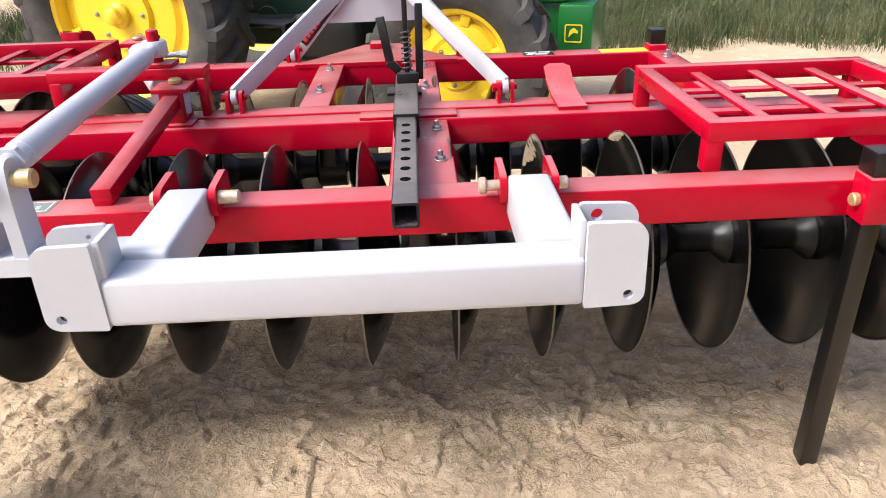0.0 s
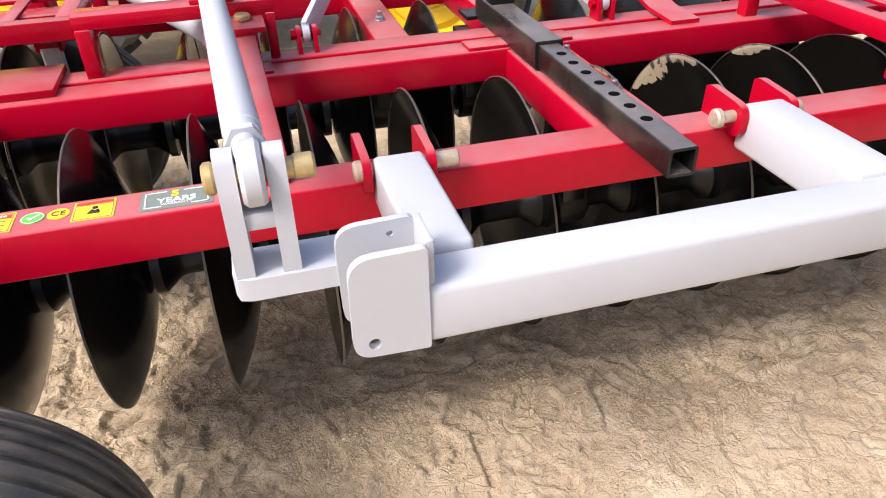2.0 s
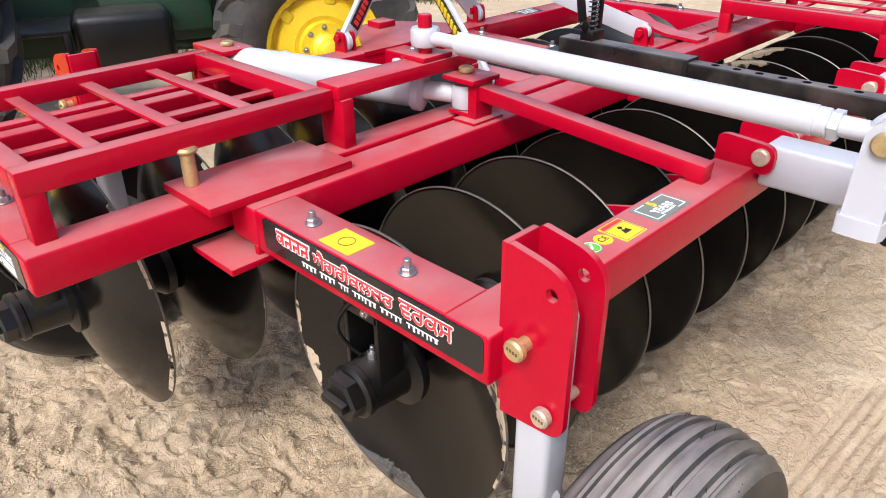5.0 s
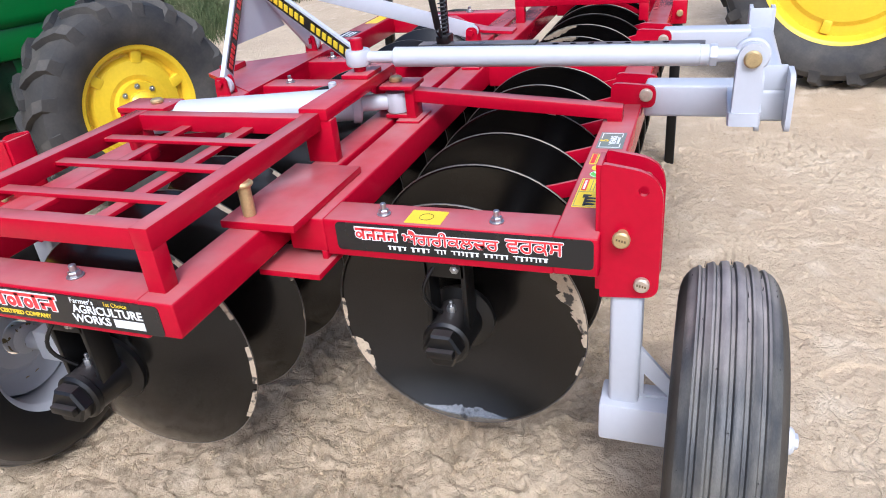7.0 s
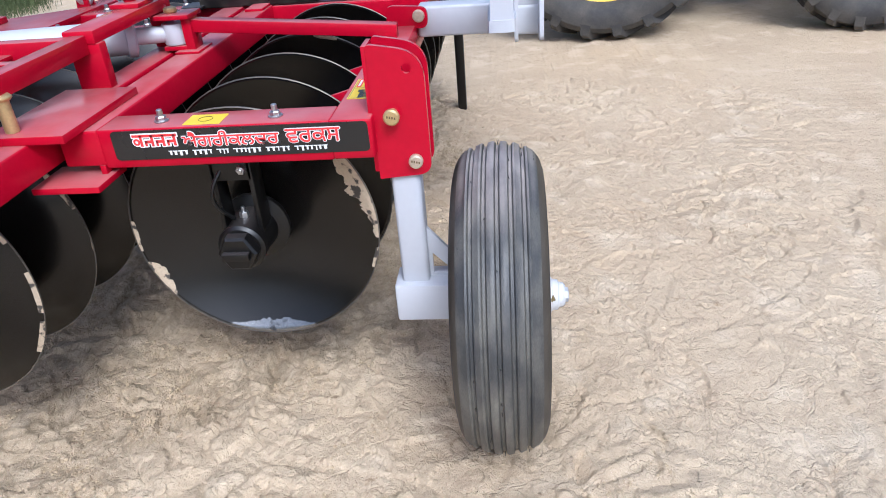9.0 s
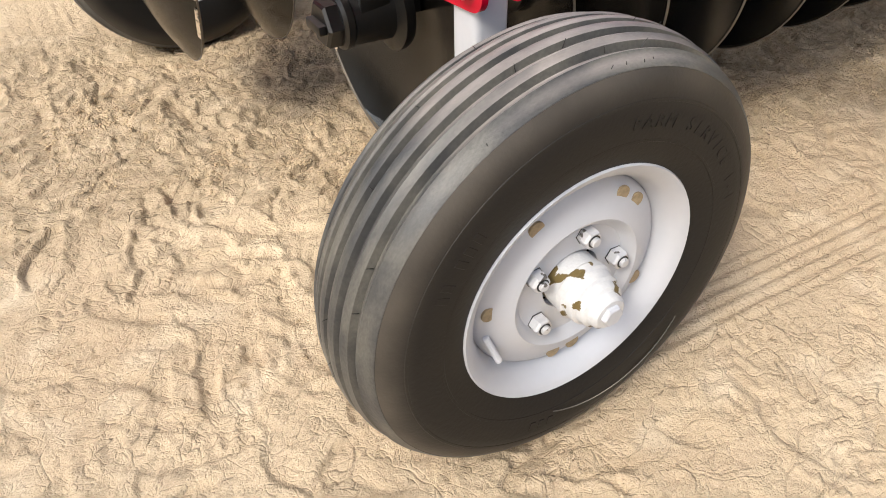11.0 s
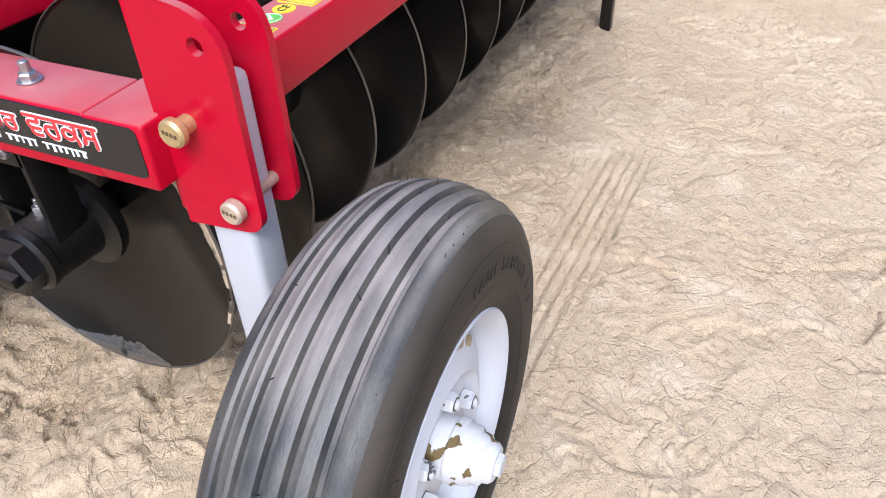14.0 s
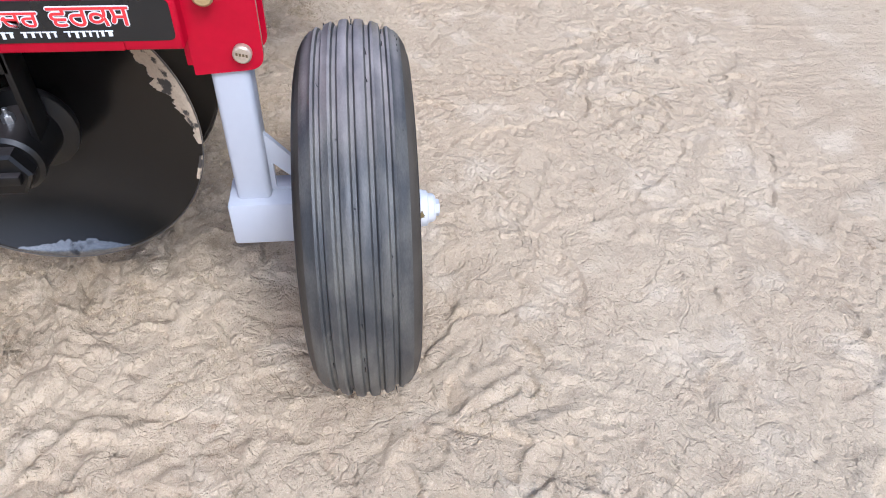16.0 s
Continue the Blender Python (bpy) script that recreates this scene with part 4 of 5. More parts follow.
def bearing(parent, x, y, z, ztop, sgn):
    """An outer bearing: housing with hexagonal cap, hanger arms, grease hose."""
    o = lambda d: x + sgn * d
    h = part("bearing_housing", lathe([(0, -0.02), (0.085, -0.02), (0.090, -0.01), (0.090, 0.004), (0.062, 0.012), (0.060, 0.03), (0.056, 0.10), (0.060, 0.104), (0.060, 0.118), (0.052, 0.124), (0, 0.124)], (o(0), y, z), (o(1), y, z), 28), BLACK, parent)
    part("bearing_cap", lathe([(0, 0.120), (0.050, 0.120), (0.050, 0.150), (0.044, 0.156), (0, 0.156)], (o(0), y, z), (o(1), y, z), 6), BLACK, h, smooth=0.3)
    part("cap_bar", rbox(min(o(0.154), o(0.172)), max(o(0.154), o(0.172)), y - 0.034, y + 0.034, z - 0.010, z + 0.010, 0.003), BLACK, h)
    hg = part("hanger", join(rbox(min(o(0.02), o(0.085)), max(o(0.02), o(0.085)), y - 0.052, y - 0.040, z + 0.02, ztop, 0.002),
                             rbox(min(o(0.02), o(0.085)), max(o(0.02), o(0.085)), y + 0.040, y + 0.052, z + 0.02, ztop, 0.002)), BLACK, parent)
    part("grease_nipple", join(hexnut((o(0.06), y, z + 0.052), (o(0.06), y, z + 0.072), 0.012), rod((o(0.06), y, z + 0.07), (o(0.06), y, z + 0.085), 0.005, 8)), ZINC, hg)
    part("hanger_bolt", join(hexnut((o(0.085), y - 0.030, ztop - 0.030), (o(0.098), y - 0.030, ztop - 0.030), 0.012), rod((o(0.08), y - 0.03, ztop - 0.030), (o(0.104), y - 0.03, ztop - 0.030), 0.006, 10)), ZINC, hg)
    part("hanger_web", rbox(min(o(0.075), o(0.085)), max(o(0.075), o(0.085)), y - 0.05, y + 0.05, ztop - 0.06, ztop, 0.002), BLACK, hg)
    pts = [(o(0.075 + 0.03 * math.sin(u * 3.14)), y + 0.02 + 0.03 * math.sin(u * 3.14), z + 0.06 + (ztop - z - 0.085) * u) for u in [i / 10 for i in range(11)]]
    part("grease_hose", sweep(pts, 0.005), BLACK, hg)


def gang(name, x0, y, z, n, concave, label, hang):
    """A row of discs on one shaft; concave is the side (-1 or 1) that the hollow faces."""
    g = thing(name, (x0, y, z), label, "disc gang", "disc gangs of the harrow")
    part("shaft", rbox(x0 - 0.05, x0 + GAP * (n - 1) + 0.05, y - 0.019, y + 0.019, z - 0.019, z + 0.019, 0.002), BLACK, g)
    rot = math.pi if concave < 0 else 0
    for k in range(n):
        x = x0 + k * GAP
        d = share("disc", DISC_ME, (x, y, z), g, (random.uniform(0, 6), 0, rot))
        e = new("cutting_edge", EDGE_ME)
        e.parent = d
        rs = (R * R + DEEP ** 2) / (2 * DEEP)
        e.location = (rs - math.sqrt(rs * rs - R * R) - DEEP, 0, 0)
        if k < n - 1:
            share("spool", SPOOL_ME, (x + 0.006 - concave * DEEP, y, z), g)
    for x in hang:
        part("hanger", join(rbox(x - 0.03, x + 0.03, y - 0.075, y - 0.060, z - 0.02, ZB + 0.002, 0.003), rbox(x - 0.03, x + 0.03, y + 0.060, y + 0.075, z - 0.02, ZB + 0.002, 0.003),
                            rbox(x - 0.03, x + 0.03, y - 0.075, y + 0.075, ZB - 0.016, ZB - 0.001, 0.003)), BLACK, g)
        part("bearing_block", lathe([(0, -0.05), (0.068, -0.05), (0.078, -0.04), (0.078, 0.04), (0.068, 0.05), (0, 0.05)], (x, y, z), (x + 1, y, z), 24), BLACK, g)
    bearing(g, x0 - (0.098 if concave > 0 else -0.020), y + (0.015 if concave > 0 else 0), z, ZB + 0.002, -1)
    bearing(g, x0 + GAP * (n - 1) + 0.03 - concave * 0.06, y, z, ZB + 0.002, 1)
    return g


rear_gang = gang("rear_disc_gang", 0.105, 0.355, 0.561, 12, -1, "row of black concave steel discs under the rear frame", [1.50])
front_gang = gang("front_disc_gang", -0.165, 1.122, 0.563, 12, 1, "row of black concave steel discs under the front frame", [1.165, 1.475])


PRIMER = material("bare_primer", (0.46, 0.37, 0.255), 0.7, vary=0.25, scale=34, bump=0.2, tint=(0.05, 0.042, 0.033), sharp=(0.55, 0.61))
# grey metal that paints the sky's reflection low on the first rear disc
SKY_GLINT = material("painted_sky_glint", (0.26, 0.26, 0.26), 0.24, metal=0.9, vary=0.3, scale=18, bump=0.1, tint=(0.04, 0.04, 0.04), sharp=(0.58, 0.70))
for a0, a1, depth, mat, seed in ((-6, 42, 0.060, PRIMER, 3), (196, 217, 0.024, PRIMER, 5), (174, 190, 0.012, PRIMER, 8), (-22, -11, 0.006, PRIMER, 9), (247, 291, 0.032, SKY_GLINT, 6)):
    bald_glint_patch(rear_gang, 0.105, 0.355, 0.561, False, a0, a1, depth, mat, seed, "rim patch: paint rubbed off, the grey metal one a painted sky reflection")
for a0, a1, seed in ((-12, 8, 12), (-34, -16, 14), (150, 175, 15)):
    bald_glint_patch(front_gang, -0.165, 1.122, 0.563, True, a0, a1, 0.004, PRIMER, seed, "rim patch: paint rubbed off, the grey metal one a painted sky reflection")

for k, a0, a1, depth, seed in ((7, 88, 152, 0.055, 21), (8, 96, 126, 0.022, 22), (6, 84, 112, 0.020, 23), (3, 70, 84, 0.010, 24)):
    bald_glint_patch(rear_gang, 0.105 + GAP * k, 0.355, 0.561, False, a0, a1, depth, PRIMER, seed, "rim patch: paint rubbed off, the grey metal one a painted sky reflection")
for k, a0, a1, seed in ((0, 22, 60, 31), (1, 15, 66, 32), (2, 30, 62, 33)):
    bald_glint_patch(front_gang, -0.165 + GAP * k, 1.122, 0.563, True, a0, a1, 0.006, PRIMER, seed, "rim patch: paint rubbed off, the grey metal one a painted sky reflection")

# ---- transport wheels ----


def tyre_material():
    """Black rubber, with brown dust that thickens from the sidewall towards the shoulder."""
    m = bpy.data.materials.new("dusty_tyre_rubber")
    m.use_nodes = True
    nt = m.node_tree
    bsdf = nt.nodes["Principled BSDF"]
    tex = nt.nodes.new("ShaderNodeTexCoord")
    off = nt.nodes.new("ShaderNodeVectorMath")
    off.operation = 'MULTIPLY_ADD'
    off.inputs[1].default_value = (1, 0, 1)
    off.inputs[2].default_value = (0, 0, -0.370)
    rad = nt.nodes.new("ShaderNodeVectorMath")
    rad.operation = 'LENGTH'
    nt.links.new(tex.outputs["Object"], off.inputs[0])
    nt.links.new(off.outputs[0], rad.inputs[0])
    ring = nt.nodes.new("ShaderNodeMapRange")
    ring.interpolation_type = 'SMOOTHSTEP'
    ring.inputs["From Min"].default_value, ring.inputs["From Max"].default_value = 0.305, 0.372
    nt.links.new(rad.outputs["Value"], ring.inputs["Value"])
    noise, fine = (nt.nodes.new("ShaderNodeTexNoise") for _ in range(2))
    for n, sc, de in ((noise, 9, 6), (fine, 150, 4)):
        n.inputs["Scale"].default_value = sc
        n.inputs["Detail"].default_value = de
        nt.links.new(tex.outputs["Object"], n.inputs["Vector"])
    cloud = nt.nodes.new("ShaderNodeMapRange")
    cloud.inputs["From Min"].default_value, cloud.inputs["From Max"].default_value = 0.3, 0.68
    cloud.inputs["To Min"].default_value = 0.45
    nt.links.new(noise.outputs["Fac"], cloud.inputs["Value"])
    film = nt.nodes.new("ShaderNodeMath")
    film.operation = 'MULTIPLY'
    nt.links.new(ring.outputs[0], film.inputs[0])
    nt.links.new(cloud.outputs[0], film.inputs[1])
    mix = nt.nodes.new("ShaderNodeMix")
    mix.data_type = 'RGBA'
    nt.links.new(film.outputs[0], mix.inputs["Factor"])
    mix.inputs["A"].default_value = (0.0085, 0.0082, 0.008, 1)
    mix.inputs["B"].default_value = (0.088, 0.076, 0.060, 1)
    nt.links.new(mix.outputs["Result"], bsdf.inputs["Base Color"])
    bsdf.inputs["Roughness"].default_value = 0.52
    bsdf.inputs["Specular IOR Level"].default_value = 0.28
    bp = nt.nodes.new("ShaderNodeBump")
    bp.inputs["Strength"].default_value = 0.25
    bp.inputs["Distance"].default_value = 0.002
    nt.links.new(fine.outputs["Fac"], bp.inputs["Height"])
    nt.links.new(bp.outputs[0], bsdf.inputs["Normal"])
    return m


SIDEWALL = tyre_material()


def ribbed_tyre(c, R0, W, axis):
    """Ribbed implement tyre round a horizontal axis: carcass with rounded shoulders, and tread."""
    ribs, half, drop = 6, W / 2, 0.026
    crown = [(R0 - 0.088, -half * 0.998), (R0 - 0.068, -half * 0.975), (R0 - 0.052, -half * 0.935), (R0 - 0.040, -half * 0.88), (R0 - 0.032, -half * 0.82)]
    side_ = [(0.208, -half * 0.60), (0.216, -half * 0.84), (0.240, -half * 0.93), (0.270, -half * 0.985)]
    inner_ = [(R0 - 0.045, -half * 0.78), (R0 - 0.045, half * 0.78)]
    a = Vector(axis)
    carcass = lathe(side_ + crown + inner_ + [(r, -h) for r, h in (side_ + crown)[::-1]], Vector(c), Vector(c) + a, 96, closed=True)
    wr = W * 0.80 / ribs
    prof = [(R0 - 0.046, -half * 0.77), (R0 - 0.0315, -half * 0.825)]
    top = lambda u: R0 - drop * (u / (W * 0.40)) ** 2
    for i in range(ribs):
        s = -W * 0.40 + wr * i
        g = wr * 0.27
        if i:
            prof += [(top(s) - 0.010, s - g * 0.40), (top(s) - 0.010, s + g * 0.40)]
        prof += [(top(s + g) - 0.0015, s + g * 0.8), (top(s + g), s + g * 1.4), (top(s + wr - g), s + wr - g * 1.4), (top(s + wr - g) - 0.0015, s + wr - g * 0.8)]
    prof += [(R0 - 0.0315, half * 0.825), (R0 - 0.046, half * 0.77)]
    return carcass, lathe(prof, Vector(c), Vector(c) + a, 128, closed=True)


def transport_wheel(c, out, label, post_x):
    """Wheel on a white post; out is the side (-1 or 1 along y) on which the hub shows."""
    cx, cy, cz = c
    w = thing("transport_wheel", (cx, cy, 0), label, "wheel", "transport wheels of the harrow")
    W, R0 = 0.222, 0.397
    ax = (0, out, 0)
    carcass, tread = ribbed_tyre(c, R0, W, ax)
    t = part("tyre", carcass, SIDEWALL, w, "black rubber tyre")
    part("tread", tread, TREAD, t, "ribbed dusty grey tread")
    # raised sidewall ring and moulding hairs
    part("sidewall_ring", lathe([(0.262, W * 0.478), (0.264, W * 0.490), (0.268, W * 0.492), (0.270, W * 0.482)], c, Vector(c) + Vector(ax), 96, closed=True), SIDEWALL, t)
    part("sidewall_ring", lathe([(0.323, W * 0.486), (0.324, W * 0.4930), (0.328, W * 0.4915), (0.330, W * 0.481)], c, Vector(c) + Vector(ax), 96, closed=True), SIDEWALL, t)
    # moulded lettering on the sidewall: read in one place, worn to bars elsewhere
    if out < 0:
        for i, ch in enumerate("FARM SERVICE I-1"):
            if ch == " ":
                continue
            a = radians(82 - 4.5 * i)
            ca, sa = math.cos(a), math.sin(a)
            m_ = Matrix(((sa, ca, 0, cx + 0.296 * ca), (0, 0, -1, cy - W * 0.4985), (-ca, sa, 0, cz + 0.296 * sa), (0, 0, 0, 1)))
            part("moulded_letter", letters(ch, 0.030, m_, 0.0005), SIDEWALL, t, smooth=0)
    for a0, n_ in ((2.35, 3), (2.62, 2), (4.4, 3)):
        for i in range(n_):
            a = a0 + i * 0.07
            m_ = Matrix.Translation(c) @ Matrix.Rotation(-a if out < 0 else a, 4, 'Y') @ Matrix.Translation((0.294, out * (W * 0.4955), 0))
            part("moulded_mark", rbox(-0.011, 0.011, -0.0010, 0.0010, -0.006, 0.006, 0.0008, 1, m_), SIDEWALL, t)
    rng = random.Random(4)
    hairs = []
    for i in range(70):
        a, h = rng.uniform(0, 6.28), rng.choice((-0.085, -0.057, -0.028, 0.0, 0.028, 0.057, 0.085))
        r = R0 - 0.006 - 0.026 * (h / (W * 0.40)) ** 2
        p = Vector((math.cos(a) * (r - 0.002), h, math.sin(a) * (r - 0.002)))
        q = Vector((math.cos(a + rng.uniform(-.02, .02)) * (r + 0.009), h + rng.uniform(-.003, .003), math.sin(a) * (r + 0.009)))
        hairs.append(lathe([(0.0011, 0), (0.0005, (q - p).length)], Vector(c) + p, Vector(c) + q, 4))
    if out < 0:
        loop_pts = []
        for i in range(25):
            a = radians(-100 + 2.6 * i)
            rr = 0.268 + 0.040 * math.sin(i / 24 * 2.6)
            loop_pts.append((cx + rr * math.cos(a), cy - W * 0.508, cz + rr * math.sin(a)))
        part("moulding_thread", sweep(loop_pts, 0.0009), TREAD, t, "thin loose moulding thread")
    tagged(part("moulding_hair", join(*hairs), RUBBER, t), kind="stuff")
    # the rim sits proud of the wheel's middle plane
    fy = cy + out * 0.020
    fc = (cx, fy, cz)
    rim = part("rim", lathe([(0.196, -0.086), (0.206, -0.102), (0.214, -0.112), (0.222, -0.114), (0.226, -0.108), (0.222, -0.102), (0.212, -0.096), (0.204, -0.080), (0.200, -0.04), (0.196, 0.0), (0.198, 0.03), (0.206, 0.058), (0.212, 0.066), (0.222, 0.069), (0.226, 0.074), (0.222, 0.080),
                             (0.214, 0.077), (0.205, 0.070), (0.196, 0.060), (0.190, 0.046), (0.184, 0.030)], fc, Vector(fc) + Vector(ax), 72), WHITE, w, "white painted steel rim")
    prof = [(0.186, 0.020), (0.182, 0.034), (0.172, 0.044), (0.150, 0.052), (0.135, 0.060), (0.122, 0.064), (0.112, 0.058), (0.104, 0.048), (0.060, 0.046), (0.056, 0.046), (0.056, 0.040), (0.104, 0.042), (0.122, 0.056), (0.150, 0.046), (0.176, 0.030)]
    part("wheel_disc", lathe(prof, fc, Vector(fc) + Vector(ax), 72, closed=True), WHITE, rim)
    hub = part("hub", lathe([(0, 0.0), (0.050, 0.0), (0.050, 0.070), (0.052, 0.073), (0.052, 0.084), (0.048, 0.087), (0.046, 0.106), (0.041, 0.109), (0.039, 0.122), (0.033, 0.126), (0.031, 0.136), (0.026, 0.141), (0, 0.142)], fc, Vector(fc) + Vector(ax), 36), HUBRUST, w, "white hub with paint worn to rusty metal", smooth=0.3)
    part("hub_nut", hexnut((cx, fy + out * 0.140, cz), (cx, fy + out * 0.150, cz), 0.019), WHITE, hub)
    for i in range(5):
        a = 0.12 + i * 2 * math.pi / 5
        p = Vector((cx + 0.088 * math.cos(a), fy + out * 0.046, cz + 0.088 * math.sin(a)))
        nut = part("wheel_nut", join(hexnut(p, p + Vector((0, out * 0.023, 0)), 0.0168), rod(p, p + Vector((0, out * 0.030, 0)), 0.0085, 12)), NUTMAT, rim, smooth=0.3)
        part("stud_groove", lathe([(0.0085, 0.0228), (0.0085, 0.0240), (0.0112, 0.0240), (0.0112, 0.0228)], p, p + Vector((0, out, 0)), 16, closed=True), BLACK, nut)
        part("washer_gap", lathe([(0.012, 0), (0.012, 0.0022), (0.0182, 0.0022), (0.0182, 0)], p, p + Vector((0, out, 0)), 6, closed=True), BLACK, nut, smooth=0.3)
    for deg in (120, 59, 44, 177, 262, 277, 335):
        a = radians(deg)
        p = Vector((cx + 0.160 * math.cos(a), fy + out * 0.0455, cz + 0.160 * math.sin(a)))
        part("vent_hole", rod(p, p + Vector((0, out * 0.0045, 0)), 0.0135, 16, bev=0.0003), HOLE, rim)
    part("valve", rod((cx - 0.165, fy + out * 0.048, cz - 0.040), (cx - 0.150, fy + out * 0.066, cz - 0.088), 0.006, 10), WHITE, rim)
    # axle and post
    py = cy - out * (0.216 if out < 0 else 0.146)
    part("post", rbox(post_x, post_x + 0.064, py - 0.035, py + 0.035, cz + 0.05, 0.927, 0.012, 3), WHITE, w, "white square-tube wheel post")
    a0, a1 = sorted((py - out * 0.054, cy - out * 0.06))
    part("axle", rbox(min(post_x - 0.022, cx - 0.035), post_x + 0.080, a0, a1, cz - 0.045, cz + 0.062, 0.007), WHITE, w)
    g0 = py + out * 0.032
    part("gusset", plate([(g0, cz + 0.062), (g0 + out * 0.10, cz + 0.062), (g0 + out * 0.10, cz + 0.085), (g0, cz + 0.205)], 'x', post_x + 0.028, post_x + 0.040,
                         holes=[[(g0 + out * 0.012, cz + 0.07), (g0 + out * 0.07, cz + 0.07), (g0 + out * 0.012, cz + 0.13)]], bev=0), WHITE, w)
    part("spindle", rod((cx, cy - out * 0.1, cz), (cx, cy, cz), 0.03, 16), WHITE, w)
    return w


transport_wheel((0.064, -0.281, 0.367), -1, "ribbed black tyre on a white rim and post, standing on sand", 0.043)
transport_wheel((0.0, 1.777, 0.372), 1, "ribbed black tyre on a white rim, beyond the front frame", 0.043)

# ---- white towing yoke ----
yoke = thing("towing_yoke", (1.36, -0.2, 0.83), "white painted steel towing yoke pinned to the rear beam", "towing yoke")
YF, YR = -0.413, -0.334
part("crossbar", rbox(0.935, 1.805, YF - 0.011, YR, 0.825, 0.922, 0.012, 3), WHITE, yoke)
for x0, x1 in ((0.939, 1.035), (1.710, 1.808)):
    part("arm", rbox(x0, x1, YR - 0.01 if x0 > 1 else YR - 0.002, -0.014, 0.834, 0.934, 0.010, 3), WHITE, yoke)
for s, x0 in ((-1, 0.940), (1, 1.803)):
    q = lambda d: x0 + s * d
    part("hitch_plate", plate(rounded([(q(0), 0.822), (q(0.112), 0.826), (q(0.108), 0.991), (q(0), 0.993)], [0.006, 0.030, 0.036, 0.006], 7), 'y', YF - 0.014, YF, holes=[circle2(q(0.081), 0.848, 0.0095, 16)], bev=0.002), WHITE, yoke)
    part("hitch_plate", plate(rounded([(q(0), 0.822), (q(0.112), 0.826), (q(0.114), 0.993), (q(0), 0.997)], [0.006, 0.025, 0.035, 0.012], 6), 'y', YR - 0.012, YR, holes=[circle2(q(0.035), 0.974, 0.005 if s < 0 else 0.012, 16), circle2(q(0.090), 0.854, 0.010, 16)], bev=0.002), WHITE, yoke)
    part("end_plate", rbox(min(q(0), q(-0.012)), max(q(0), q(-0.012)), YF, YR, 0.920, 0.994, 0.002), WHITE, yoke)
for x0, x1 in ((0.903, 1.102), (1.645, 1.850)):
    part("yoke_pin", join(rod((x0 + 0.004, -0.022, 0.911), (x1 - 0.004, -0.022, 0.911), 0.0125, 16), rod((x0, -0.022, 0.911), (x0 + 0.018, -0.022, 0.911), 0.02, 18), rod((x1 - 0.05, -0.022, 0.911), (x1, -0.022, 0.911), 0.0155, 16)), PINSTEEL, yoke)
# lug bracket for the turnbuckle
for x in (0.688, 0.753):
    part("lug", plate(rounded([(-0.332, 0.926), (-0.262, 0.926), (-0.266, 1.088), (-0.285, 1.114), (-0.318, 1.114), (-0.330, 1.06)], [0.004, 0.004, 0.03, 0.02, 0.02, 0.05], 5), 'x', x, x + 0.026, bev=0.004), WHITE, yoke)
part("lug_tie", rbox(0.712, 0.755, -0.325, -0.290, 1.000, 1.026, 0.003), WHITE, yoke)
part("lug_base", plate(rounded([(0.682, -0.338), (0.95, -0.338), (0.95, -0.254), (0.682, -0.254)], [0.022, 0, 0, 0.014], 2), 'z', 0.894, 0.930, bev=0.004), WHITE, yoke)

# ---- turnbuckle and levelling cylinder ----
tb = thing("turnbuckle", (0.71, 0.2, 1.05), "long white painted tube turnbuckle between yoke and front frame", "turnbuckle")
Pa, Pb = Vector((0.734, -0.302, 1.076)), Vector((0.683, 0.822, 1.092))
dv = (Pb - Pa).normalized()
part("tube", rod(Pa + dv * 0.13, Pb - dv * 0.12, 0.0295, 32, bev=0.003), WHITE, tb)
part("collar", join(rod(Pa + dv * 0.105, Pa + dv * 0.135, 0.028, 24), hexnut(Pa + dv * 0.088, Pa + dv * 0.108, 0.030)), WHITE, tb)
part("threaded_rod", rod(Pa + dv * 0.03, Pa + dv * 0.10, 0.020, 20), WHITE, tb)
part("threaded_rod", rod(Pb - dv * 0.125, Pb - dv * 0.03, 0.018, 20), WHITE, tb)
part("eye", join(lathe([(0.018, -0.016), (0.041, -0.016), (0.046, -0.010), (0.046, 0.010), (0.041, 0.016), (0.018, 0.016)], Pa, Pa + Vector((1, 0, 0)), 28, closed=True)), WHITE, tb)
part("eye", join(lathe([(0.0195, -0.024), (0.035, -0.024), (0.039, -0.018), (0.039, 0.018), (0.035, 0.024), (0.0195, 0.024)], Pb, Pb + Vector((0, 0, 1)), 28, closed=True)), WHITE, tb)
part("pin", join(rod((0.671, -0.302, 1.076), (0.688, -0.302, 1.076), 0.0225, 24), rod((0.676, -0.302, 1.076), (0.815, -0.302, 1.076), 0.0155, 18), rod((0.787, -0.302, 1.076), (0.818, -0.302, 1.076), 0.018, 18)), BRASS, tb, "brass-coloured pin")

cyl = thing("hydraulic_cylinder", (0.5, 0.95, 0.99), "stout white painted hydraulic cylinder between the two frames", "hydraulic cylinder")
Ca, Cb = Vector((0.420, 1.397, 0.972)), Vector((0.751, 0.737, 0.935))
du = (Cb - Ca).normalized()
L = (Cb - Ca).length
part("barrel", rod(Ca + du * 0.03, Ca + du * (L - 0.135), 0.052, 36, bev=0.004), WHITE, cyl)
part("gland", lathe([(0, 0), (0.058, 0), (0.061, 0.004), (0.061, 0.026), (0.040, 0.032), (0, 0.032)], Ca + du * (L - 0.148), Cb, 36), WHITE, cyl)
part("piston_rod", rod(Ca + du * (L - 0.13), Ca + du * (L - 0.03), 0.026, 24), WHITE, cyl)
part("rod_eye", lathe([(0, -0.032), (0.036, -0.032), (0.038, -0.028), (0.038, 0.028), (0.036, 0.032), (0, 0.032)], Cb, Cb + Vector((0, 0, 1)), 24), WHITE, cyl)
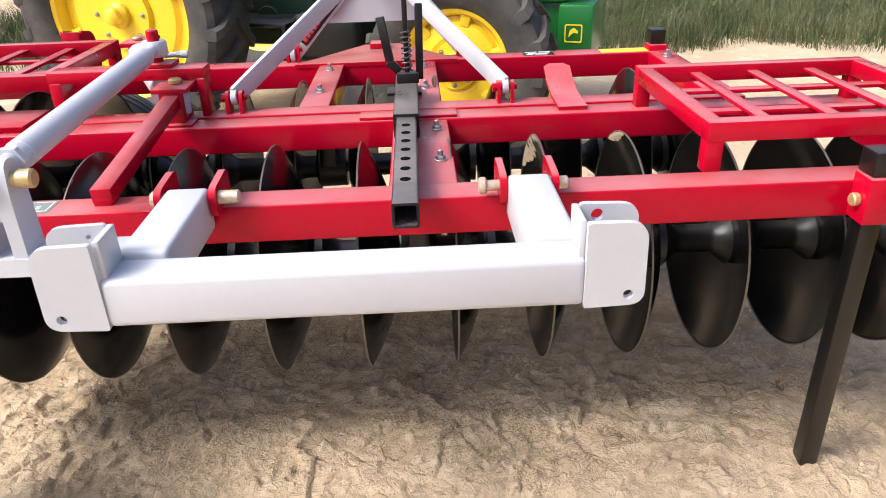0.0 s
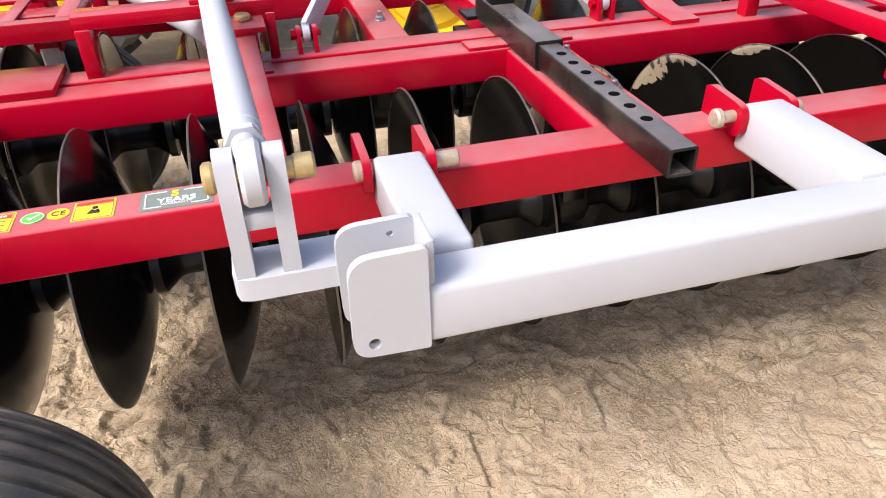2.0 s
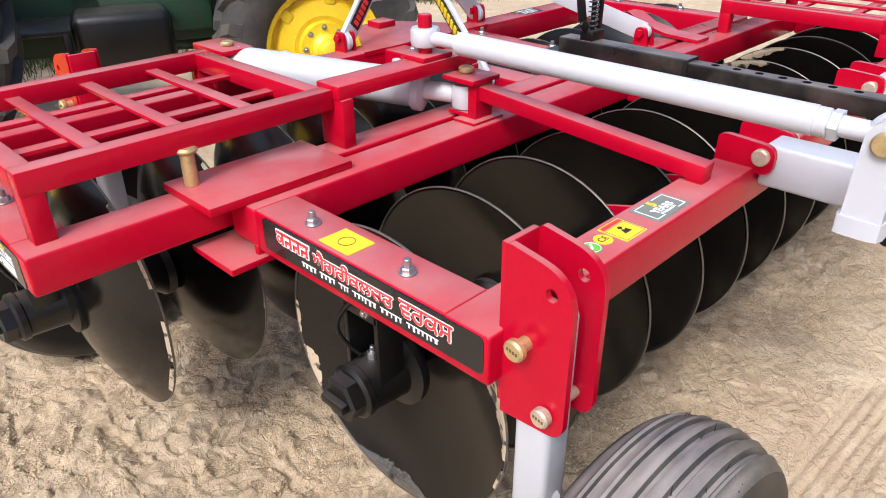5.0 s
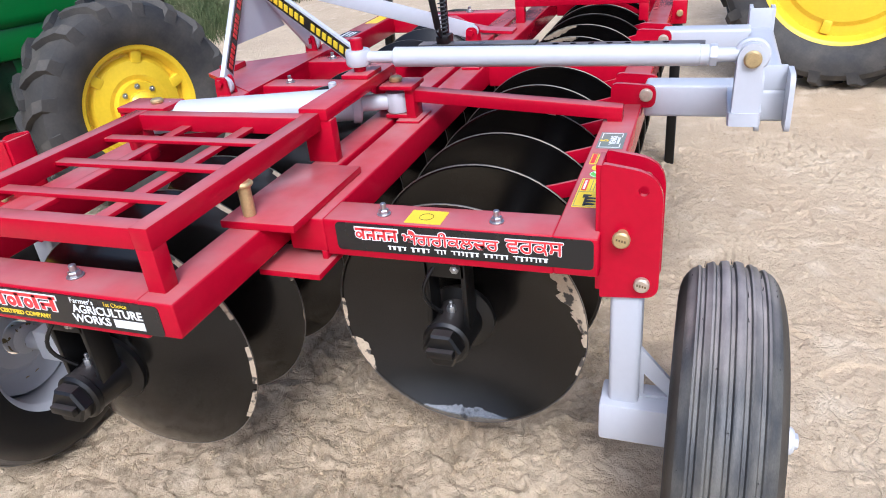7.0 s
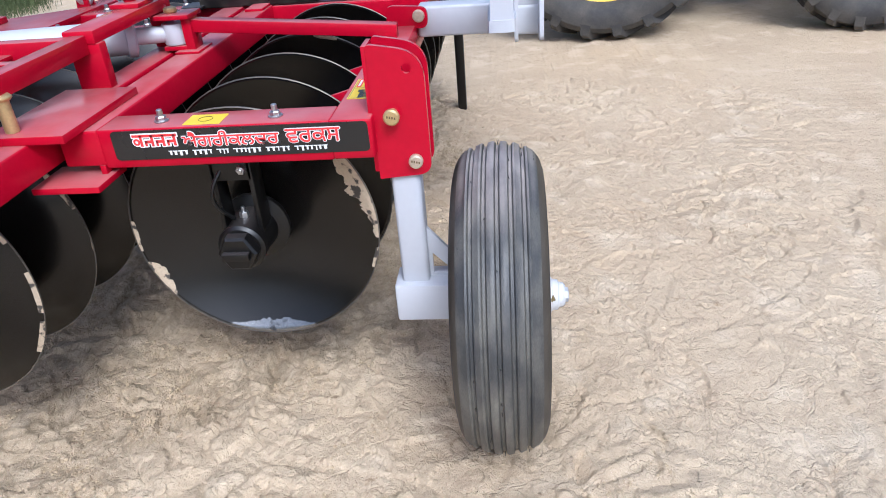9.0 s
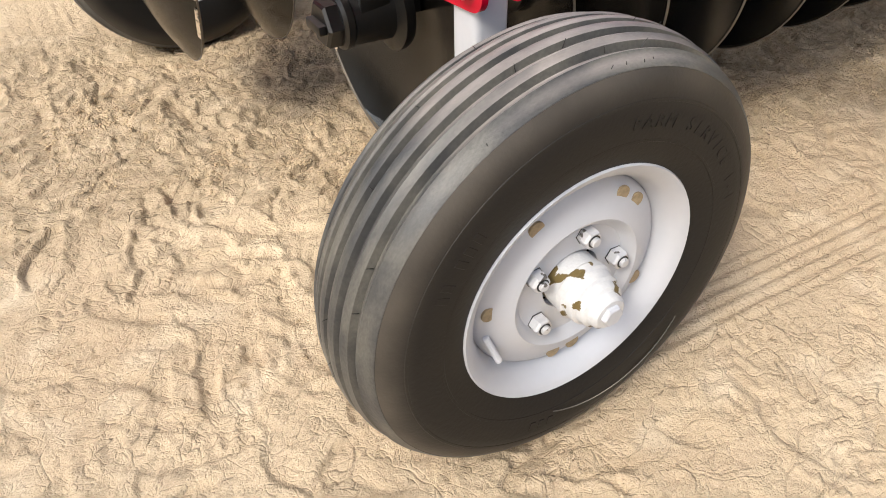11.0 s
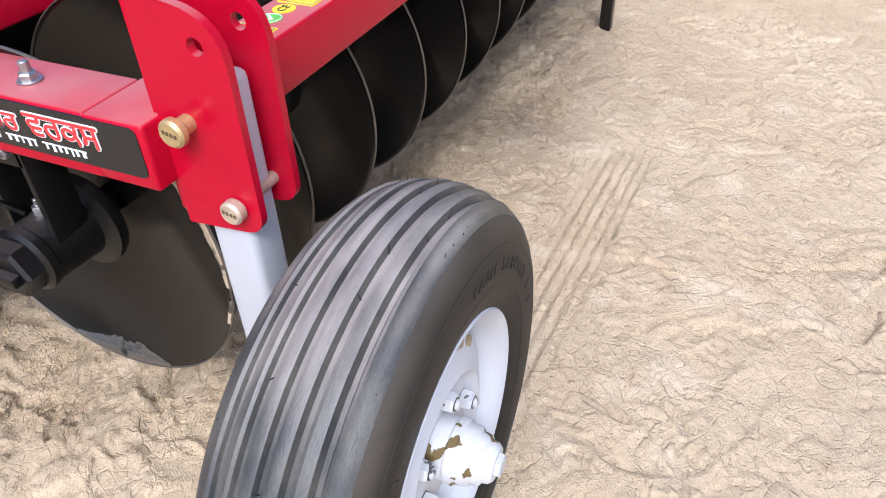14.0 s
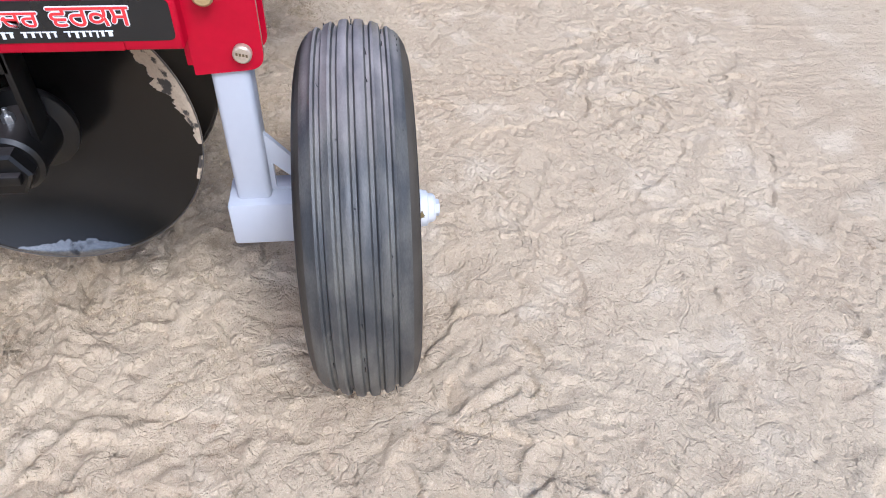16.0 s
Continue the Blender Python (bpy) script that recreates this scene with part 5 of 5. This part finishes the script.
part("rear_eye", lathe([(0, -0.035), (0.042, -0.035), (0.042, 0.035), (0, 0.035)], Ca, Ca + Vector((0, 0, 1)), 24), WHITE, cyl)
for d in (L - 0.2,):
    part("port", rod(Ca + du * d + Vector((0, 0, 0.045)), Ca + du * d + Vector((0, 0, 0.075)), 0.013, 12), WHITE, cyl)

fit = Ca + du * 0.085
part("hose_fitting", join(rod(fit, (0.575, 1.372, 0.966), 0.010, 12), hexnut((0.570, 1.371, 0.966), (0.586, 1.375, 0.965), 0.014), rod((0.584, 1.374, 0.965), (0.612, 1.380, 0.963), 0.015, 16, bev=0.003)), WHITE, cyl, "white capped hose fitting")

# ---- black depth-stop tube with its lever ----
stop = thing("adjusting_tube", (1.44, 0.4, ZT), "black telescopic square tube with a row of adjusting holes", "adjusting tube")
TX = 1.479
inner = plate(rounded(rect(TX - 0.029, TX + 0.029, 0.885, 0.943), 0.006, 3), 'y', -0.180, 0.62, holes=[rounded(rect(TX - 0.023, TX + 0.023, 0.891, 0.937), 0.003, 2)], bev=0.001)
inner_tube = part("inner_tube", inner, TUBE, stop)
for k in range(7):
    yy = -0.042 + k * 0.0685
    part("adjusting_hole", plate(circle2(TX, yy, 0.0125, 18), 'z', 0.9390, 0.9436, bev=0), PITCH, inner_tube, smooth=0)
part("outer_tube", plate(rounded(rect(TX - 0.037, TX + 0.037, 0.8815, 0.953), 0.006, 3), 'y', 0.443, 0.93, holes=[rounded(rect(TX - 0.031, TX + 0.031, 0.8835, 0.945), 0.003, 2)], bev=0.001), TUBE, stop)
part("foot_plate", rbox(TX - 0.07, TX + 0.05, 0.91, 1.00, 0.884, 0.896, 0.002), BLACK, stop)
part("lever_block", rbox(TX - 0.030, TX + 0.042, 0.80, 0.85, 0.952, 0.985, 0.003), BLACK, stop)
part("lever", join(rod((TX + 0.005, 0.825, 0.98), (TX + 0.005, 0.825, 1.42), 0.0085, 12), bar((TX - 0.05, 0.83, 1.02), (TX - 0.075, 0.84, 1.16), 0.012, 0.03), bar((TX + 0.045, 0.825, 0.96), (TX + 0.050, 0.825, 1.20), 0.010, 0.025), bar((TX - 0.055, 0.83, 1.02), (TX - 0.02, 0.83, 0.985), 0.012, 0.03)), BLACK, stop)
part("lever_spring", sweep([(TX + 0.005 + 0.016 * math.cos(i * 0.7), 0.825 + 0.016 * math.sin(i * 0.7), 0.99 + i * 0.0018) for i in range(72)], 0.0028), WIRE, stop)

# ---- parking leg ----
leg = thing("parking_leg", (2.560, -0.04, 0), "black square-tube parking leg standing on the sand", "parking leg", "parking legs of the harrow")
part("leg_tube", rbox(2.543, 2.593, -0.060, -0.010, 0.022, 0.955, 0.006), BLACK, leg)
part("leg_sleeve", join(rbox(2.530, 2.606, -0.078, -0.008, 0.792, 0.905, 0.004)), RED, leg, "red bracket round the leg")
part("leg_cap", rbox(2.536, 2.600, -0.067, -0.003, 0.905, 0.965, 0.006), BLACK, leg)
part("leg_pin", join(rod((2.516, -0.045, 0.846), (2.620, -0.045, 0.846), 0.009, 12), rod((2.512, -0.045, 0.846), (2.530, -0.045, 0.846), 0.016, 16)), BRASS, leg)

leg2 = copy_thing(leg, Matrix.Translation((2.53, 1.535, 0)))

# ---- white hitch mast ----
mast = thing("hitch_mast", (1.3, 1.3, ZT), "white painted hitch mast with slanting stays and printed strips", "hitch mast")
APEX = Vector((1.355, 1.625, 1.275))


def strip_on(a, b, u0, u1, off, w, mat, parent, name, label=""):
    a, b, off = Vector(a), Vector(b), Vector(off)
    return part(name, bar(a.lerp(b, u0) + off, a.lerp(b, u1) + off, 0.003, w, 0), mat, parent, label)


for foot, dx in ((Vector((0.915, 0.805, 0.930)), -0.02), (Vector((1.805, 0.805, 0.930)), 0.02)):
    top = APEX + Vector((dx, -0.02, -0.01))
    st = part("rear_stay", bar(foot, top, 0.016, 0.066, 0.003), WHITE, mast)
    part("stay_tip", rod(foot + Vector((-0.010, 0, 0)), foot + Vector((0.010, 0, 0)), 0.0255, 20, bev=0.002), WHITE, st)
    if dx < 0:
        sp = strip_on(foot, top, 0.10, 0.95, (-0.0090, 0.0050, 0), 0.048, STICKER_K, st, "strip", "black strip with a yellow printed line")
        # figures stand for plain bars
        for i in range(22):
            if i not in (0, 11):
                u = 0.12 + 0.81 * i / 22
                strip_on(foot, top, u, u + 0.024, (-0.0115, 0.0064, 0), 0.026, STICKER_Y, st, "text_bar")
for foot, s in ((Vector((0.995, 1.570, 0.912)), -1), (Vector((1.715, 1.570, 0.912)), 1)):
    top = APEX + Vector((s * 0.015, 0, 0.02))
    fu = part("front_upright", bar(foot, top, 0.020, 0.070, 0.003), WHITE, mast)
    part("stay_tip", rod(foot + Vector((-0.010, 0, 0)), foot + Vector((0.010, 0, 0)), 0.035, 20, bev=0.002), WHITE, fu)
    if s < 0:
        # printed strip on the side that looks back along the harrow
        sp = part("strip", bar(foot.lerp(top, 0.12) + Vector((0.0, -0.0115, 0)), foot.lerp(top, 0.92) + Vector((0, -0.0115, 0)), 0.003, 0.050, 0), STICKER_K, fu, "black strip with a red printed line")
        up = Vector((0, -0.0135, 0))
        for i in range(18):
            if i not in (5, 11):
                u = 0.14 + 0.76 * i / 18
                part("text_bar", bar(foot.lerp(top, u) + up, foot.lerp(top, u + 0.031) + up, 0.003, 0.026, 0), STICKER_R, fu)
part("mast_plate", plate([(1.14, 1.025), (1.57, 1.025), (1.37, 1.285), (1.34, 1.285)], 'y', 1.612, 1.620, bev=0.001), WHITE, mast)
part("top_boss", lathe([(0.02, -0.05), (0.05, -0.05), (0.05, 0.05), (0.02, 0.05)], APEX, APEX + Vector((1, 0, 0)), 24, closed=True), WHITE, mast)

# ---- tractors ----


def lug_tyre(R0, W, rim_r, lugs, lug_h):
    """A farm tyre round y, with chevron lugs."""
    half = W / 2
    rb = R0 - lug_h
    prof = [(rim_r, -half * 0.72), (rim_r + 0.03, -half * 0.86), (rim_r + (rb - rim_r) * 0.45, -half), (rb - 0.06, -half * 0.98), (rb - 0.02, -half * 0.86), (rb, -half * 0.5), (rb + 0.004, 0)]
    prof = prof + [(r, -h) for r, h in prof[-2::-1]]
    bm = lathe(prof, (0, 0, 0), (0, 1, 0), 64, closed=True)
    return bm


def lug_bm(R0, W, lug_h, s):
    """One slanting lug of a tyre; s is its side."""
    bm = bmesh.new()
    half, rb, rows = W / 2, R0 - lug_h, []
    for u, da, rr in ((0.02, 0.16, R0), (0.40, 0.085, R0 - 0.002), (0.78, 0.02, R0 - 0.012), (0.97, -0.01, R0 - 0.045), (1.0, -0.02, rb - 0.07)):
        low = rb - 0.03 - 0.05 * u
        th = 0.5 * 0.06 / R0 * (1 + 0.3 * u)
        rows.append([bm.verts.new((r * math.cos(da * 1.3 + dt), s * half * u, r * math.sin(da * 1.3 + dt))) for dt, r in ((-th * 1.25, low), (-th * 0.8, rr), (th * 0.8, rr), (th * 1.25, low))])
    for p, q in zip(rows, rows[1:]):
        for k in range(3):
            bm.faces.new((p[k], p[k + 1], q[k + 1], q[k]))
    bm.faces.new(rows[0])
    bm.faces.new(rows[-1][::-1])
    return bm


def rim_bm(r, W, dish):
    """Pressed wheel rim and dished centre round y, outer side at -y."""
    h = W / 2
    a = lathe([(r - 0.055, -h * 0.5), (r - 0.035, -h * 0.72), (r - 0.012, -h * 0.78), (r + 0.012, -h * 0.82), (r + 0.016, -h * 0.76), (r - 0.01, -h * 0.66), (r - 0.02, 0), (r - 0.01, h * 0.7), (r - 0.05, h * 0.6), (r - 0.06, 0)], (0, 0, 0), (0, 1, 0), 56, closed=True)
    b = lathe([(r - 0.045, -h * 0.3), (r * 0.78, dish - 0.02), (r * 0.72, dish - 0.045), (r * 0.5, dish - 0.06), (r * 0.42, dish - 0.05), (r * 0.40, dish - 0.085), (0, dish - 0.085), (0, dish), (r * 0.5, dish - 0.03), (r * 0.78, dish + 0.01), (r - 0.045, -h * 0.3 + 0.02)], (0, 0, 0), (0, 1, 0), 40)
    return join(a, b)


TYRE = {k: mesh_of(k + "_tyre", lug_tyre(*v), BIGRUBBER, 0.5) for k, v in (("front", (0.585, 0.32, 0.328, 17, 0.034)), ("rear", (0.84, 0.46, 0.55, 20, 0.045)))}
LUG = {(k, s): mesh_of("lug", lug_bm(*v, s), BIGRUBBER, 0.5) for k, v in (("front", (0.585, 0.32, 0.034)), ("rear", (0.84, 0.46, 0.045))) for s in (-1, 1)}
RIM = {k: mesh_of(k + "_rim", rim_bm(*v), YELLOW, 0.5) for k, v in (("front", (0.340, 0.29, -0.03)), ("rear", (0.56, 0.40, -0.05)))}
HUBB = mesh_of("hub_casting", lathe([(0, 0), (0.085, 0), (0.085, -0.05), (0.06, -0.075), (0.055, -0.11), (0.03, -0.125), (0, -0.125)][::-1], (0, 0, 0), (0, 1, 0), 24), YELLOW)
NUT = mesh_of("wheel_nut", join(hexnut((0, 0.0, 0), (0, -0.028, 0), 0.019), rod((0, 0, 0), (0, -0.04, 0), 0.009, 8)), ZINC)
LUGPAD = mesh_of("rim_lug", rbox(-0.045, 0.045, -0.03, 0.03, -0.03, 0.03, 0.010), YELLOW)


def tractor(at, heading, label, base=2.30):
    """A farm tractor; its own x points ahead, y to its left, origin under the middle of the front axle."""
    t = thing("tractor", (0, 0, 0), label, "tractor", "parked tractors")
    for kind, wx, r, tread in (("front", 0.0, 0.580, 0.76), ("rear", -base, 0.835, 0.80)):
        for s in (-1, 1):
            y = s * tread
            ty = share("tyre", TYRE[kind], (wx, y, r), t, (0, random.uniform(0, 1), 0 if s < 0 else math.pi))
            count = 17 if kind == "front" else 20
            for side_ in (-1, 1):
                for i in range(count):
                    o = new("lug", LUG[kind, side_])
                    o.parent = ty
                    o.rotation_euler = (0, 2 * math.pi * (i + (0.5 if side_ > 0 else 0)) / count, 0)
            rm = share("wheel_rim", RIM[kind], (wx, y, r), t, (0, 0, 0 if s < 0 else math.pi))
            dish = (-0.115 if kind == "front" else -0.135)
            for nm, me, loc in [("hub_casting", HUBB, (0, dish + 0.02, 0))]:
                o = new(nm, me)
                o.parent = rm
                o.location = loc
            rr = 0.340 if kind == "front" else 0.56
            for i in range(8):
                a = i * math.pi / 4
                o = new("wheel_nut", NUT)
                o.parent = rm
                o.location = (rr * 0.33 * math.cos(a), dish + (0.026 if kind == "front" else 0.02), rr * 0.33 * math.sin(a))
            for i in range(6):
                a = i * math.pi / 3 + 0.3
                o = new("rim_lug", LUGPAD)
                o.parent = rm
                o.location = (rr * 0.80 * math.cos(a), dish + 0.06, rr * 0.80 * math.sin(a))
                o.rotation_euler = (0, -a, 0)
    hood = part("hood", join(rbox(-1.35, 0.62, -0.30, 0.30, 1.02, 1.52, 0.07, 4), rbox(-1.30, 0.55, -0.26, 0.26, 0.86, 1.05, 0.03, 2)), GREEN, t)
    part("grille", rbox(0.58, 0.64, -0.25, 0.25, 0.95, 1.45, 0.02), BLACK, hood)
    part("front_support", join(rbox(-0.35, 0.55, -0.20, 0.20, 0.60, 0.88, 0.03), rbox(0.50, 0.72, -0.30, 0.30, 0.52, 0.86, 0.02)), GREEN, t, "green front bumper weight")
    part("engine", join(rbox(-1.35, -0.3, -0.20, 0.20, 0.55, 0.95, 0.04), rbox(-1.1, -0.5, -0.27, -0.18, 0.62, 0.88, 0.02), rod((-1.0, -0.30, 0.70), (-0.75, -0.30, 0.70), 0.06, 16), rod((-0.5, -0.28, 0.80), (-0.5, -0.28, 0.98), 0.045, 14),
                        rbox(-0.4, -0.25, -0.28, -0.15, 0.6, 0.75, 0.02)), DARKGREEN, t)
    part("gearbox", join(rbox(-2.20, -1.20, -0.22, 0.22, 0.52, 0.98, 0.05), rod((-base, -0.70, 0.815), (-base, 0.70, 0.815), 0.12, 20), rod((-1.6, -0.26, 0.72), (-1.6, -0.20, 0.72), 0.09, 16)), DARKGREEN, t)
    part("front_axle", join(bar((0, -0.66, 0.50), (0, 0.66, 0.50), 0.14, 0.16, 0.02), rod((0, -0.72, 0.55), (0, -0.58, 0.55), 0.13, 20), rod((0, 0.58, 0.55), (0, 0.72, 0.55), 0.13, 20), bar((0.12, -0.60, 0.52), (0.12, 0.60, 0.52), 0.04, 0.04)), DARKGREEN, t)
    part("drive_shaft", rod((0, 0, 0.47), (-1.4, 0.0, 0.55), 0.05, 14), DARKGREEN, t)
    part("footplate", join(rbox(-1.95, -1.25, -0.62, -0.20, 0.72, 0.75, 0.01), rbox(-1.95, -1.25, 0.20, 0.62, 0.72, 0.75, 0.01), rbox(-1.30, -1.26, -0.62, -0.58, 0.45, 0.74, 0.01), rbox(-1.55, -1.26, -0.62, -0.58, 0.43, 0.46, 0.01)), BLACK, t)
    part("fuel_tank", rbox(-1.25, -0.75, -0.56, -0.26, 0.50, 0.80, 0.05, 3), BLACK, t)
    for s in (-1, 1):
        f = []
        for i in range(9):
            a = math.radians(20 + i * 17)
            f.append((-base + 0.92 * math.cos(a), 0.815 + 0.92 * math.sin(a)))
        bmf = bmesh.new()
        prev = None
        for xx, zz in f:
            q = [bmf.verts.new((xx, s * yy, zz)) for yy in (0.52, 1.05)]
            if prev:
                bmf.faces.new((prev[0], prev[1], q[1], q[0]))
            prev = q
        bmesh.ops.solidify(bmf, geom=bmf.faces[:], thickness=0.02)
        part("mudguard", bmf, GREEN, t)
    part("seat", join(rbox(-2.2, -1.85, -0.24, 0.24, 1.25, 1.35, 0.04), rbox(-2.28, -2.18, -0.24, 0.24, 1.3, 1.65, 0.04)), BLACK, t)
    part("steering_wheel", join(lathe([(0.19, -0.012), (0.205, 0), (0.19, 0.012), (0.175, 0)], (-1.45, 0, 1.6), (-1.6, 0, 1.95), 32, closed=True), rod((-1.3, 0, 1.4), (-1.45, 0, 1.6), 0.02, 10)), BLACK, t)
    part("bumper_mark", join(plate(rounded(rect(0.545, 0.655, 0.63, 0.74), 0.012), 'y', -0.3035, -0.2995, holes=[rounded(rect(0.552, 0.648, 0.637, 0.733), 0.01)], bev=0),
                             plate(rounded([(0.57, 0.66), (0.60, 0.69), (0.63, 0.685), (0.63, 0.70), (0.60, 0.72), (0.575, 0.70)], 0.008), 'y', -0.3035, -0.2995, bev=0)), YELLOW, t, "small yellow emblem outline")
    part("exhaust", rod((-0.6, -0.2, 1.5), (-0.6, -0.2, 2.2), 0.04, 14), BLACK, t)
    t.matrix_world = Matrix.Translation((at[0], at[1], 0)) @ Matrix.Rotation(math.radians(heading), 4, 'Z')
    return t


tractor((2.05, 3.52), -21, "green tractor with yellow wheels parked beyond the harrow")
tractor((4.89, -2.98), -97, "green tractor with yellow wheels parked on the open sand", 1.85)

# ---- grass, fence and far growth ----
GRASS = material("grass_blade", (0.070, 0.095, 0.036), 0.8, vary=0.5, scale=2.6, bump=0.1, fine=14, tint=(0.19, 0.18, 0.10), amount=0.75, spec=0.1)
LEAF = material("dark_leaf", (0.016, 0.032, 0.010), 0.8, vary=0.5, scale=1.5, bump=0.1, fine=6, tint=(0.04, 0.06, 0.018), spec=0.1)


def grass(name, count, region, hmin, hmax, label, seed):
    rng = np.random.RandomState(seed)
    vs, fs = [], []
    made = 0
    while made < count:
        x, y, d = region(rng)
        if rng.rand() > d:
            continue
        tuft = 0.5 + 0.25 * math.sin(x * 5.3 + 2 * math.sin(y * 3.1)) + 0.25 * math.sin(y * 6.7 + 1.7 * math.sin(x * 4.3))
        if rng.rand() > 0.25 + tuft:
            continue
        h = rng.uniform(hmin, hmax) * (0.45 + 0.4 * d + 0.5 * tuft)
        a, b = rng.uniform(0, 6.28), rng.uniform(0, 6.28)
        w = rng.uniform(0.002, 0.0055)
        lean = rng.uniform(0.15, 0.9) * h
        dx, dy = math.cos(a) * w, math.sin(a) * w
        lx, ly = math.cos(b) * lean, math.sin(b) * lean
        k = len(vs)
        vs += [(x - dx, y - dy, -0.02), (x + dx, y + dy, -0.02), (x + lx * 0.35 + dx * 0.7, y + ly * 0.35 + dy * 0.7, h * 0.62), (x + lx * 0.35 - dx * 0.7, y + ly * 0.35 - dy * 0.7, h * 0.62), (x + lx, y + ly, h * rng.uniform(0.8, 1))]
        fs += [(k, k + 1, k + 2, k + 3), (k + 3, k + 2, k + 4)]
        made += 1
    me = bpy.data.meshes.new(name)
    me.from_pydata(vs, [], fs)
    me.materials.append(GRASS)
    return tagged(new(name, me), label, "grass", kind="stuff")


def verge(rng):
    x = rng.uniform(-6, 14)
    y = rng.uniform(5.0, 9.0)
    edge = 5.35 + 0.25 * math.sin(x * 1.7) + 0.15 * math.sin(x * 4.1)
    return x, y, max(0.0, min(1.0, (y - edge) * 2.5))


grass("grass_verge", 95000, verge, 0.08, 0.34, "tall green and straw-coloured grass along the sand's edge", 3)


def far_shrubs():
    rng = np.random.RandomState(11)
    vs, fs = [], []
    for _ in range(26000):
        x = rng.uniform(-30, 40)
        z = abs(rng.normal(0, 1.6))
        y = rng.uniform(11.5, 14.5) + 0.8 * math.sin(x)
        s = rng.uniform(0.06, 0.16)
        n = Vector(rng.normal(size=3)).normalized()
        u = n.orthogonal().normalized() * s
        v = n.cross(u)
        c = Vector((x, y, z))
        k = len(vs)
        vs += [tuple(c - u), tuple(c + v * 0.45), tuple(c + u), tuple(c - v * 0.45)]
        fs.append((k, k + 1, k + 2, k + 3))
    me = bpy.data.meshes.new("hedge")
    me.from_pydata(vs, [], fs)
    me.materials.append(LEAF)
    return tagged(new("hedge", me), "dark overgrown hedge far behind the grass", "hedge", kind="stuff")


far_shrubs()
for i, (x, y) in enumerate(((3.6, 8.2), (3.95, 8.3), (6.9, 8.4), (9.2, 8.5), (0.6, 8.3))):
    po = tagged(new("fence_post", mesh_of("fence_post", rod((0, 0, -0.1), (0, 0, 1.7), 0.05, 10, r1=0.042), WOOD)), "weathered wooden fence post in the grass", "fence post", "fence posts behind the grass")
    po.location = (x, y, 0)
    po.rotation_euler = (0.03 * math.sin(i * 2.1), 0.04 * math.cos(i * 1.7), i)

# ---- loose crumbs of soil ----
CRUMB = material("soil_crumb", (0.50, 0.395, 0.25), 0.95, vary=0.25, scale=20, bump=0.4, fine=200, tint=(0.42, 0.32, 0.20), amount=0.7, spec=0.1)


def crumbs():
    rng = np.random.RandomState(5)
    n = 230000
    x, y = rng.uniform(-1.7, 2.9, n), rng.uniform(-1.6, 1.6, n)
    keep = (0.6 * lattice(x, y, 0.085, 41) + 0.4 * lattice(x, y, 0.23, 42) + 0.45 * disturbed(x, y)) > 0.88 + 0.28 * rng.rand(n) + 0.30 * np.clip((-0.65 - y) / 0.5, 0, 1)
    x, y = x[keep], y[keep]
    z = ground_z(x, y)
    r = 0.0014 + 0.0046 * rng.rand(len(x)) ** 4
    ico = bmesh.new()
    bmesh.ops.create_icosphere(ico, subdivisions=1, radius=1)
    base = np.array([v.co[:] for v in ico.verts])
    tri = np.array([[v.index for v in f.verts] for f in ico.faces])
    ico.free()
    k = len(base)
    jit = 1 + 0.5 * (rng.rand(len(x), k, 1) - 0.5)
    vs = base[None] * jit * r[:, None, None] * np.array([1.1, 1.0, 0.8]) + np.stack([x, y, z + r * 0.25], 1)[:, None, :]
    fs = tri[None] + (np.arange(len(x)) * k)[:, None, None]
    me = bpy.data.meshes.new("soil_crumbs")
    me.from_pydata(vs.reshape(-1, 3).tolist(), [], fs.reshape(-1, 3).tolist())
    me.materials.append(CRUMB)
    return tagged(new("soil_crumbs", me), "loose crumbs and clods of brown soil on the sand", "soil crumbs", kind="stuff")


crumbs()
